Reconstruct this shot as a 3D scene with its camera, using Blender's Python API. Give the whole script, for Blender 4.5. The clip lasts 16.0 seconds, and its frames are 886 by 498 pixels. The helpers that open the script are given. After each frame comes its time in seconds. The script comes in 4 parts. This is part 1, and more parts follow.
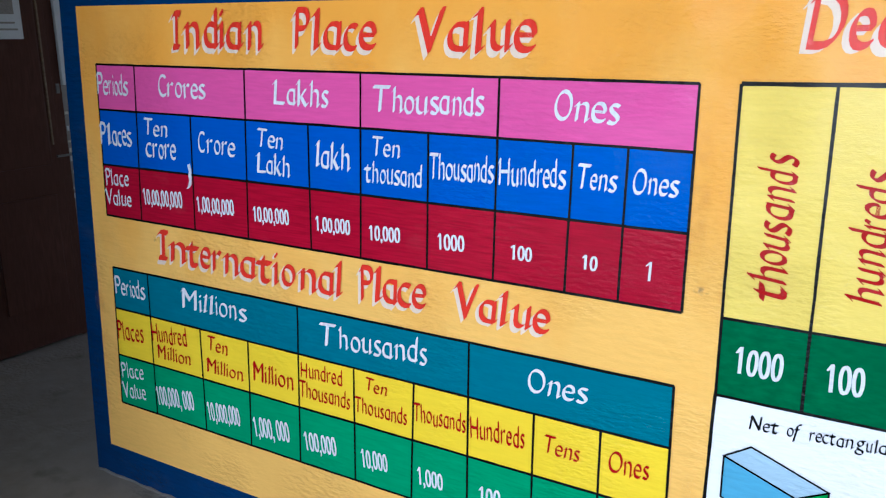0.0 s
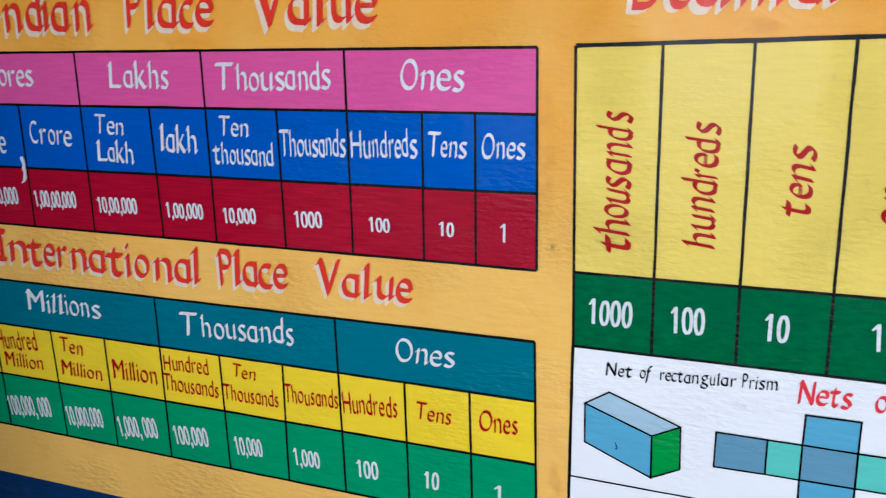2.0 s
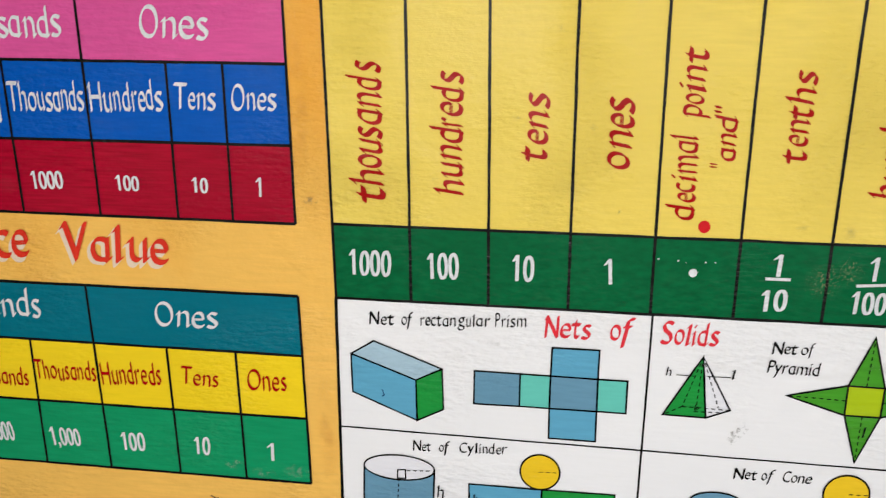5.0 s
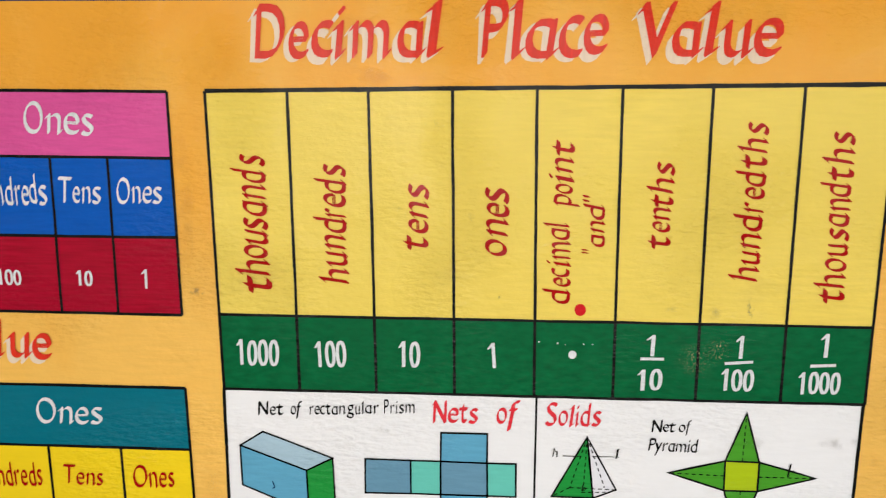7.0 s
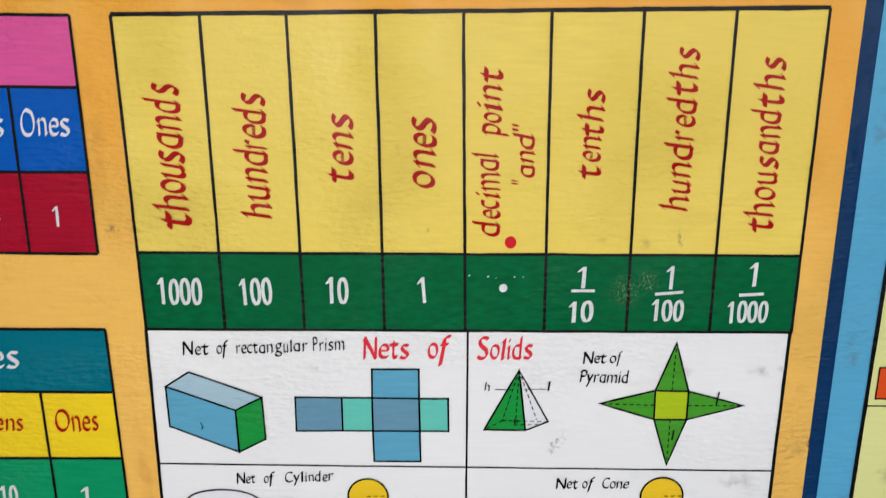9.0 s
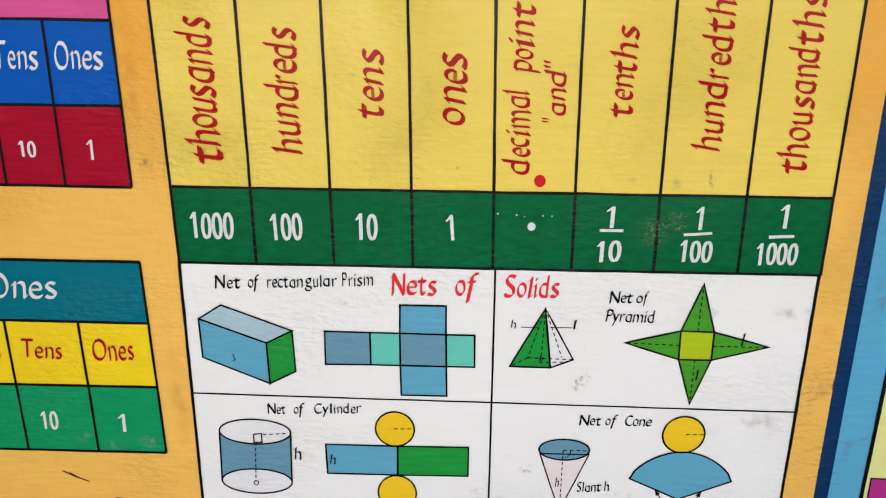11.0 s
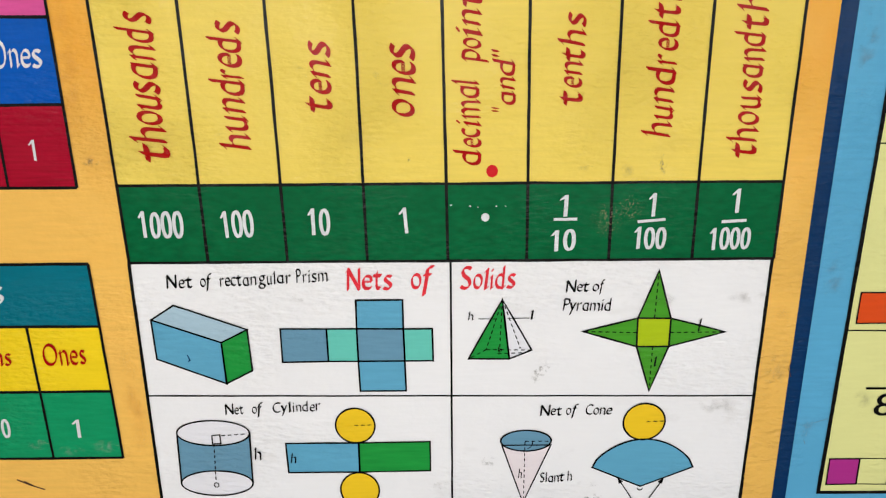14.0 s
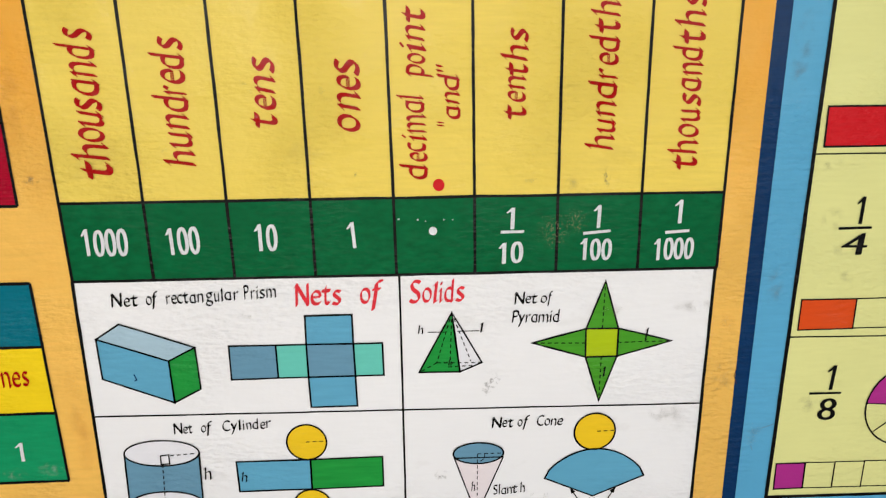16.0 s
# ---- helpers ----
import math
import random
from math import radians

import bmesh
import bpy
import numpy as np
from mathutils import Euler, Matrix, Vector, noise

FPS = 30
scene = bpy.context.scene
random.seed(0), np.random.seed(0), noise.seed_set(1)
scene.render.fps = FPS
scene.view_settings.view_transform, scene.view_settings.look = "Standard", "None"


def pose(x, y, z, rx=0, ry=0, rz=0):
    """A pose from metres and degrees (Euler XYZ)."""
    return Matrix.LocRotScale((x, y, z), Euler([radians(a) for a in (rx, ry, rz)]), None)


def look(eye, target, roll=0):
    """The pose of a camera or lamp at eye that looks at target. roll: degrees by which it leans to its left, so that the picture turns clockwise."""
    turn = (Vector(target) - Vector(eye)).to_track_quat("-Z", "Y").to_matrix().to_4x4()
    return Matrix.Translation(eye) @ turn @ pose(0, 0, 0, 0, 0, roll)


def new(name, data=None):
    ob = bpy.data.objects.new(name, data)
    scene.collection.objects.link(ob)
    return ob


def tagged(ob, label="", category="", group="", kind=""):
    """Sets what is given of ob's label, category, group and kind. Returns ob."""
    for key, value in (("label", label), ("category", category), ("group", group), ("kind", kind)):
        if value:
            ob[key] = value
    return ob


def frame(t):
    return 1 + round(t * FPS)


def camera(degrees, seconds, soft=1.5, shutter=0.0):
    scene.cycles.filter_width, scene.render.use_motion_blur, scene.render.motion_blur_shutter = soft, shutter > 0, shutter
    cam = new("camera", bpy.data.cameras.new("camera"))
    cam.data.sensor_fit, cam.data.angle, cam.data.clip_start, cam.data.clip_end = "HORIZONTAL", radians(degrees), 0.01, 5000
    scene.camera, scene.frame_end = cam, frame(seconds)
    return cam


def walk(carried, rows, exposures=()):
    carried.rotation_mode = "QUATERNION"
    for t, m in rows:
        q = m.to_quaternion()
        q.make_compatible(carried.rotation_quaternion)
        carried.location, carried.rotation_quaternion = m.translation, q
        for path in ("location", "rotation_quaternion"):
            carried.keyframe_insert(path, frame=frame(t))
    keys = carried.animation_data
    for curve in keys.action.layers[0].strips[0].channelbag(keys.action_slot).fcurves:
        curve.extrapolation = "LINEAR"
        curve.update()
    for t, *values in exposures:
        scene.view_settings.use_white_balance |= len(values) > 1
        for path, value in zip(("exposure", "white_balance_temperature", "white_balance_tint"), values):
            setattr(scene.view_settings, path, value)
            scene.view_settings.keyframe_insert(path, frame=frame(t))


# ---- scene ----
cam = camera(56.84, 16.0, soft=1.15, shutter=0.4)
walk(cam, [
    (0, look((0.3246, -1.5215, 1.4226), (-0.4941, -0.2070, 1.0202), -0.46)),
    (0.5, look((0.3278, -1.5242, 1.4190), (-0.4544, -0.1897, 1.0100), -0.72)),
    (1, look((0.3335, -1.5225, 1.4170), (-0.3902, -0.1591, 0.9958), -1.26)),
    (1.5, look((0.3406, -1.5229, 1.4115), (-0.3173, -0.1296, 0.9803), -1.85)),
    (2, look((0.3535, -1.5141, 1.4123), (-0.2396, -0.0981, 0.9614), -2.30)),
    (2.5, look((0.3607, -1.5010, 1.4112), (-0.1642, -0.0686, 0.9286), -2.82)),
    (3, look((0.3725, -1.4998, 1.4118), (-0.0726, -0.0386, 0.9356), -2.50)),
    (3.5, look((0.3716, -1.4927, 1.4004), (-0.0188, -0.0274, 0.8899), -2.24)),
    (4, look((0.3790, -1.4925, 1.3989), (0.0404, -0.0258, 0.8565), -2.12)),
    (4.5, look((0.4123, -1.4900, 1.3816), (0.1349, -0.0110, 0.8379), -1.21)),
    (7, look((0.5448, -1.5155, 1.3968), (0.4384, 0.0389, 1.0326), -0.18)),
    (7.5, look((0.5730, -1.5062, 1.3942), (0.5141, 0.0524, 1.0373), -0.26)),
    (8, look((0.5993, -1.4913, 1.3895), (0.5948, 0.0660, 1.0223), -0.10)),
    (8.5, look((0.6015, -1.4825, 1.3806), (0.6103, 0.0643, 0.9717), 0.17)),
    (9, look((0.5938, -1.4766, 1.3688), (0.5763, 0.0518, 0.8957), -0.03)),
    (9.5, look((0.5839, -1.4786, 1.3652), (0.5414, 0.0275, 0.8268), -0.05)),
    (12, look((0.5923, -1.4929, 1.3473), (0.5217, -0.0018, 0.7715), 0.07)),
    (12.5, look((0.5990, -1.4878, 1.3435), (0.5234, 0.0022, 0.7656), -0.04)),
    (13, look((0.6125, -1.4757, 1.3438), (0.5583, 0.0129, 0.7596), -0.52)),
    (13.5, look((0.6200, -1.4819, 1.3481), (0.5892, 0.0127, 0.7780), -0.77)),
    (14, look((0.6255, -1.4795, 1.3435), (0.6105, 0.0122, 0.7652), -0.70)),
    (14.5, look((0.6292, -1.4768, 1.3366), (0.6303, 0.0026, 0.7270), -0.40)),
    (15, look((0.6355, -1.4773, 1.3348), (0.6491, -0.0035, 0.7122), -0.30)),
    (15.5, look((0.6431, -1.4829, 1.3454), (0.6803, 0.0022, 0.7510), -0.48)),
    (16, look((0.6557, -1.4846, 1.3453), (0.7115, 0.0153, 0.7911), -0.55))
], exposures=[(0, 0.28, 5000, 10), (1, 0.29, 5050, 10), (1.5, 0.17, 5250, 10), (2, -0.06, 5400, 10), (2.5, -0.09, 5650, 10), (3, 0.0, 5950, 10), (3.5, -0.02, 6250, 10), (4, -0.08, 6300, 10), (4.5, -0.10, 6350, 10), (7, -0.07, 6550, 10), (8, -0.08, 6350, 10), (9, -0.18, 6200, 10), (12, -0.09, 6450, 10), (14, -0.08, 6450, 10), (16, -0.09, 6550, 10)])

# ---- daylight ----
SUN_UP, SUN_TURN = 52, 20
world = bpy.data.worlds.new("overcast_daylight")
world.use_nodes = True
sky = world.node_tree.nodes.new("ShaderNodeTexSky")
sky.sky_type, sky.sun_disc = "NISHITA", False
sky.sun_elevation, sky.sun_rotation = radians(SUN_UP), radians(SUN_TURN)
world.node_tree.links.new(sky.outputs[0], world.node_tree.nodes["Background"].inputs[0])
world.node_tree.nodes["Background"].inputs[1].default_value = 0.12
scene.world = world
sun = new("sun", bpy.data.lights.new("sun", "SUN"))
sun.data.energy, sun.data.angle, sun.data.color = 3.0, radians(0.6), (1.0, 0.95, 0.87)
sun.matrix_world = look((3, 7, 10), (0, 0, 0))
# the sky's light, as an area lamp in the veranda's unseen open side
glow = new("opening_light", bpy.data.lights.new("opening_light", "AREA"))
glow.data.shape, glow.data.size, glow.data.size_y = "RECTANGLE", 4.3, 1.3
glow.data.energy, glow.data.color = 52, (1.0, 0.985, 0.95)
glow.matrix_world = look((0.80, -3.2, 0.70), (0.80, 0, -0.45))

# added strip lamp for bright sky high in the opening, veils the titles
band = new("sky_band_light", bpy.data.lights.new("sky_band_light", "AREA"))
band.data.shape, band.data.size, band.data.size_y = "RECTANGLE", 4.3, 0.55
band.data.energy, band.data.color = 42, (1.0, 0.985, 0.95)
band.matrix_world = look((0.80, -3.2, 1.60), (0.80, 0, 0.22))

# added lamp for an unseen bright patch behind, gives the upper mural its sheen
gap = new("bright_patch_light", bpy.data.lights.new("bright_patch_light", "AREA"))
gap.data.shape, gap.data.size, gap.data.size_y = "RECTANGLE", 0.75, 0.45
gap.data.energy, gap.data.color = 19, (1.0, 0.98, 0.95)
gap.matrix_world = look((0.10, -3.26, 1.18), (0.10, 0, 1.18))

# added fill lamp at an unseen opening, brightens the door and floor
back = new("back_fill_light", bpy.data.lights.new("back_fill_light", "AREA"))
back.data.shape, back.data.size, back.data.size_y = "RECTANGLE", 0.95, 1.9
back.data.energy, back.data.color = 7, (1.0, 0.90, 0.78)
back.matrix_world = look((-2.6, 2.78, 1.05), (-2.6, 0, 1.05))


# ---- materials ----
def nodes_of(name, rough, spec=0.10):
    m = bpy.data.materials.new(name)
    m.use_nodes = True
    t = m.node_tree
    b = t.nodes["Principled BSDF"]
    b.inputs["Roughness"].default_value = rough
    b.inputs["Specular IOR Level"].default_value = spec
    return m, t, b


def noise_at(t, pos, scale, stretch=(1, 1, 1), detail=3.0):
    mp = t.nodes.new("ShaderNodeMapping")
    mp.inputs["Scale"].default_value = stretch
    t.links.new(pos, mp.inputs["Vector"])
    n = t.nodes.new("ShaderNodeTexNoise")
    n.inputs["Scale"].default_value, n.inputs["Detail"].default_value = scale, detail
    t.links.new(mp.outputs[0], n.inputs["Vector"])
    return n.outputs["Fac"]


def ramp(t, fac, lo, hi):
    r = t.nodes.new("ShaderNodeMapRange")
    r.inputs["From Min"].default_value, r.inputs["From Max"].default_value = lo, hi
    t.links.new(fac, r.inputs["Value"])
    return r.outputs[0]


def mixed(t, fac, a, b):
    n = t.nodes.new("ShaderNodeMix")
    n.data_type = "RGBA"
    t.links.new(fac, n.inputs["Factor"])
    for socket, v in ((n.inputs["A"], a), (n.inputs["B"], b)):
        if isinstance(v, tuple):
            socket.default_value = (*v, 1)
        else:
            t.links.new(v, socket)
    return n.outputs["Result"]


def scaled(c, k):
    return tuple(min(1.0, v * k) for v in c)


def paint(name, rgb, rough=0.11, streak=0.12, dirt=0.25, along=(1, 1, 9), bump=0.5, dirt_rgb=(0.16, 0.12, 0.08), second=None):
    """Glossy enamel on uneven plaster: brush streaks, thin spots, smudges."""
    m, t, b = nodes_of(name, rough)
    pos = t.nodes.new("ShaderNodeNewGeometry").outputs["Position"]
    brush = noise_at(t, pos, 14, along, 5)
    cloud = noise_at(t, pos, 2.3, (1, 1, 1), 3)
    smudge = noise_at(t, pos, 5.5, (1, 1, 1.6), 7)
    c = mixed(t, ramp(t, brush, 0.3, 0.7), scaled(rgb, 1 - streak), scaled(rgb, 1 + streak))
    c = mixed(t, ramp(t, cloud, 0.35, 0.75), c, mixed(t, ramp(t, brush, 0, 1), scaled(rgb, 1 - streak * 0.8), scaled(rgb, 0.95)))
    if second:  # a deeper tint, mixed in unevenly by noise, more of it higher up
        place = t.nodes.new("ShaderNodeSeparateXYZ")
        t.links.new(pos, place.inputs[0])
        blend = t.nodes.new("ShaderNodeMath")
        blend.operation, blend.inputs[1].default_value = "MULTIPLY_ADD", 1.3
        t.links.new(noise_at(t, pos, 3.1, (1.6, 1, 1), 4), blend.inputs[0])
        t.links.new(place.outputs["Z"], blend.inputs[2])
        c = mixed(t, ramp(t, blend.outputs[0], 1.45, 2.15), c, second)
    spots = t.nodes.new("ShaderNodeMath")
    spots.operation = "MULTIPLY"
    spots.inputs[1].default_value = dirt
    t.links.new(ramp(t, smudge, 0.62, 0.8), spots.inputs[0])
    c = mixed(t, spots.outputs[0], c, dirt_rgb)
    t.links.new(c, b.inputs["Base Color"])
    rr = t.nodes.new("ShaderNodeMapRange")
    rr.inputs["To Min"].default_value, rr.inputs["To Max"].default_value = rough - 0.05, rough + 0.10
    t.links.new(smudge, rr.inputs["Value"])
    t.links.new(rr.outputs[0], b.inputs["Roughness"])
    # plaster under the paint: broad waves, trowel lumps, brush grain
    last = None
    for scale, stretch, depth in ((7, (1, 1, 1), 0.007), (34, (1, 1, 1.6), 0.0024), (130, (1, 1, 1.4), 0.0004), (60, along, 0.0004)):
        bp = t.nodes.new("ShaderNodeBump")
        bp.inputs["Strength"].default_value, bp.inputs["Distance"].default_value = bump, depth
        t.links.new(noise_at(t, pos, scale, stretch, 4), bp.inputs["Height"])
        if last:
            t.links.new(last, bp.inputs["Normal"])
        last = bp.outputs[0]
    # here and there the skin of the paint is wrinkled
    patch = t.nodes.new("ShaderNodeMath")
    patch.operation = "MULTIPLY"
    t.links.new(ramp(t, noise_at(t, pos, 2.7, (1, 1, 1.3), 2), 0.46, 0.60), patch.inputs[0])
    t.links.new(noise_at(t, pos, 62, (0.7, 1, 1.5), 6), patch.inputs[1])
    bp = t.nodes.new("ShaderNodeBump")
    bp.inputs["Strength"].default_value, bp.inputs["Distance"].default_value = bump, 0.016
    t.links.new(patch.outputs[0], bp.inputs["Height"])
    t.links.new(last, bp.inputs["Normal"])
    t.links.new(bp.outputs[0], b.inputs["Normal"])
    return m


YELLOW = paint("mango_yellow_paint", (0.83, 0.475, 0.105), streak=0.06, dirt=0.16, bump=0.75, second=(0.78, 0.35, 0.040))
NAVY = paint("navy_blue_paint", (0.004, 0.032, 0.110), streak=0.18, dirt=0.1)
SKYBLUE = paint("sky_blue_paint", (0.10, 0.37, 0.60), streak=0.06, dirt=0.15)
PALE = paint("pale_lime_paint", (0.72, 0.71, 0.30), streak=0.04, dirt=0.15)
LEMON = paint("lemon_paint", (0.785, 0.59, 0.112), streak=0.06, dirt=0.14, bump=0.8)
PINK = paint("pink_paint", (0.64, 0.085, 0.30), streak=0.10, dirt=0.1)
BLUE = paint("royal_blue_paint", (0.002, 0.085, 0.43), streak=0.10, dirt=0.05)
CRIMSON = paint("crimson_paint", (0.35, 0.003, 0.022), streak=0.30, dirt=0.10, along=(0.8, 1, 14), bump=0.25, dirt_rgb=(0.45, 0.2, 0.2))
TEAL = paint("teal_paint", (0.002, 0.140, 0.200), streak=0.10, dirt=0.05)
SUNNY = paint("sunny_yellow_paint", (0.83, 0.59, 0.015), streak=0.06, dirt=0.05)
EMERALD = paint("emerald_paint", (0.008, 0.27, 0.11), streak=0.14, dirt=0.08)
BOTTLE = paint("bottle_green_paint", (0.002, 0.11, 0.036), streak=0.24, dirt=0.06, along=(2.5, 1, 6), bump=0.12, dirt_rgb=(0.2, 0.25, 0.15))
WHITE = paint("white_paint", (0.80, 0.79, 0.81), streak=0.02, dirt=0.35, dirt_rgb=(0.36, 0.32, 0.28))
BLACK = paint("black_paint", (0.005, 0.005, 0.005), streak=0.3, dirt=0.15, rough=0.22)
INK_WHITE = paint("white_lettering_paint", (0.67, 0.68, 0.71), streak=0.14, dirt=0.1, along=(9, 1, 1))
SHADE_WHITE = paint("cream_shadow_paint", (0.74, 0.59, 0.45), streak=0.08, dirt=0.1, along=(9, 1, 1))
RED = paint("vermilion_lettering_paint", (0.66, 0.035, 0.018), streak=0.14, dirt=0.05, along=(9, 1, 1))
MAROON = paint("dark_red_lettering_paint", (0.37, 0.004, 0.004), streak=0.18, dirt=0.05)
SCARLET = paint("scarlet_lettering_paint", (0.68, 0.03, 0.045), streak=0.12, dirt=0.05)
GREEN = paint("leaf_green_paint", (0.015, 0.27, 0.045), streak=0.14, dirt=0.05)
STEEL = paint("steel_blue_paint", (0.13, 0.28, 0.40), streak=0.10, dirt=0.05)
AZURE = paint("azure_paint", (0.11, 0.35, 0.52), streak=0.07, dirt=0.05)
ICE = paint("ice_blue_paint", (0.36, 0.50, 0.60), streak=0.05, dirt=0.05)
MINT = paint("mint_paint", (0.13, 0.52, 0.44), streak=0.05, dirt=0.05)
LIME = paint("lime_paint", (0.38, 0.50, 0.012), streak=0.06, dirt=0.05)
FERN = paint("fern_green_paint", (0.06, 0.29, 0.022), streak=0.10, dirt=0.05)
GOLD = paint("golden_yellow_paint", (0.80, 0.52, 0.02), streak=0.06, dirt=0.05)
BLUSH = paint("blush_white_paint", (0.76, 0.68, 0.71), streak=0.03, dirt=0.05)
LILAC = paint("lilac_white_paint", (0.74, 0.73, 0.78), streak=0.03, dirt=0.05)
SIGNAL = paint("signal_red_paint", (0.58, 0.012, 0.018), streak=0.08, dirt=0.05)
ORANGE = paint("orange_paint", (0.68, 0.075, 0.014), streak=0.08, dirt=0.05)
MAGENTA = paint("magenta_paint", (0.40, 0.03, 0.24), streak=0.08, dirt=0.05)
LIMEWASH = paint("limewashed_plaster", (0.62, 0.58, 0.48), rough=0.8, streak=0.06, dirt=0.3)
GREYWASH = paint("grey_plaster", (0.30, 0.28, 0.25), rough=0.8, streak=0.1, dirt=0.5)
BROWN = paint("brown_door_enamel", (0.078, 0.034, 0.024), rough=0.45, streak=0.2, dirt=0.2, along=(9, 9, 1), bump=0.12)
PAPER = paint("grey_paper", (0.66, 0.68, 0.68), rough=0.8, streak=0.03, dirt=0.2, bump=0.1)
CEMENT = paint("worn_cement_floor", (0.27, 0.245, 0.21), rough=0.55, streak=0.12, dirt=0.6, along=(1, 1, 1), dirt_rgb=(0.07, 0.06, 0.05))
CEMENT_EDGE = paint("flaking_cement_edge", (0.17, 0.155, 0.14), rough=0.85, streak=0.25, dirt=0.7)
EARTH = paint("dry_earth", (0.32, 0.26, 0.19), rough=0.95, streak=0.15, dirt=0.4, along=(1, 1, 1))
WORN = paint("worn_tan_wood", (0.20, 0.14, 0.09), rough=0.6, streak=0.3, dirt=0.4)
IRON = paint("dull_iron", (0.18, 0.17, 0.16), rough=0.5, streak=0.2, dirt=0.3)


def grime(name, rgb, strength, grain, lo=0.45, hi=0.68):
    """A thin soft-edged stain, also used for painted glints, that lets the paint below show through."""
    m, t, b = nodes_of(name, 0.6, 0.1)
    b.inputs["Base Color"].default_value = (*rgb, 1)
    co = t.nodes.new("ShaderNodeTexCoord")
    pos = t.nodes.new("ShaderNodeNewGeometry").outputs["Position"]
    off = t.nodes.new("ShaderNodeVectorMath")
    off.operation, off.inputs[1].default_value = "SUBTRACT", (0.5, 0.5, 0.5)
    t.links.new(co.outputs["Generated"], off.inputs[0])
    flatten = t.nodes.new("ShaderNodeVectorMath")
    flatten.operation, flatten.inputs[1].default_value = "MULTIPLY", (1, 0, 1)
    t.links.new(off.outputs[0], flatten.inputs[0])
    far = t.nodes.new("ShaderNodeVectorMath")
    far.operation = "LENGTH"
    t.links.new(flatten.outputs[0], far.inputs[0])
    fade = ramp(t, far.outputs["Value"], 0.5, 0.12)
    spots = ramp(t, noise_at(t, pos, grain, (1, 1, 1), 8), lo, hi)
    mul = t.nodes.new("ShaderNodeMath")
    mul.operation = "MULTIPLY"
    t.links.new(fade, mul.inputs[0])
    t.links.new(spots, mul.inputs[1])
    out = t.nodes.new("ShaderNodeMath")
    out.operation, out.inputs[1].default_value = "MULTIPLY", strength
    t.links.new(mul.outputs[0], out.inputs[0])
    t.links.new(out.outputs[0], b.inputs["Alpha"])
    return m


SOOT = grime("grey_brown_smudge", (0.20, 0.18, 0.15), 0.6, 120, 0.50, 0.68)
HAZE = grime("faint_grey_smudge", (0.26, 0.23, 0.19), 0.29, 40)
# glints off the rough scuffed paint, put in as pale flecks of colour
SCUFF_GLINT = grime("painted_scuff_glint", (0.42, 0.42, 0.22), 0.9, 330, 0.57, 0.66)
BLOOM = grime("pale_green_scuff", (0.30, 0.52, 0.38), 0.55, 70)
RUST = grime("tan_stain", (0.70, 0.28, 0.04), 0.28, 14)


# ---- builders ----
def mesh_from(name, verts, faces, material, parent=None, label="", smooth=False):
    base = parent.matrix_world.translation if parent else Vector((0, 0, 0))
    me = bpy.data.meshes.new(name)
    me.from_pydata([tuple(Vector(v) - base) for v in verts], [], faces)
    me.materials.append(material)
    me.update()
    ob = new(name, me)
    if parent:
        ob.parent = parent
        ob.matrix_world = Matrix.Translation(base)
    return tagged(ob, label)


def thing(name, x, y, z, label, category, group="", kind=""):
    ob = new(name)
    ob.empty_display_size = 0.05
    ob.location = (x, y, z)
    ob.matrix_world = Matrix.Translation((x, y, z))
    return tagged(ob, label, category, group, kind)


def box(name, lo, hi, material, parent=None, label="", bevel=0.0):
    bm = bmesh.new()
    bmesh.ops.create_cube(bm, size=1)
    base = parent.matrix_world.translation if parent else Vector((0, 0, 0))
    for v in bm.verts:
        v.co = Vector([lo[i] + (v.co[i] + 0.5) * (hi[i] - lo[i]) - base[i] for i in range(3)])
    if bevel:
        bmesh.ops.bevel(bm, geom=bm.edges[:], offset=bevel, segments=2, affect="EDGES", profile=0.6)
    me = bpy.data.meshes.new(name)
    bm.to_mesh(me)
    bm.free()
    me.materials.append(material)
    ob = new(name, me)
    if parent:
        ob.parent = parent
        ob.matrix_world = Matrix.Translation(base)
    return tagged(ob, label)


def flat(name, pts, depth, material, parent, label=""):
    """A film of paint with the outline pts (x, z) on the wall, its face depth in front of the plaster."""
    n = len(pts)
    if sum(pts[i][0] * pts[(i + 1) % n][1] - pts[(i + 1) % n][0] * pts[i][1] for i in range(n)) < 0:
        pts = pts[::-1]
    verts = [(x, -depth, z) for x, z in pts] + [(x, 0.0, z) for x, z in pts]
    faces = [tuple(range(n))] + [(i, i + n, (i + 1) % n + n, (i + 1) % n) for i in range(n)]
    return mesh_from(name, verts, faces, material, parent, label)


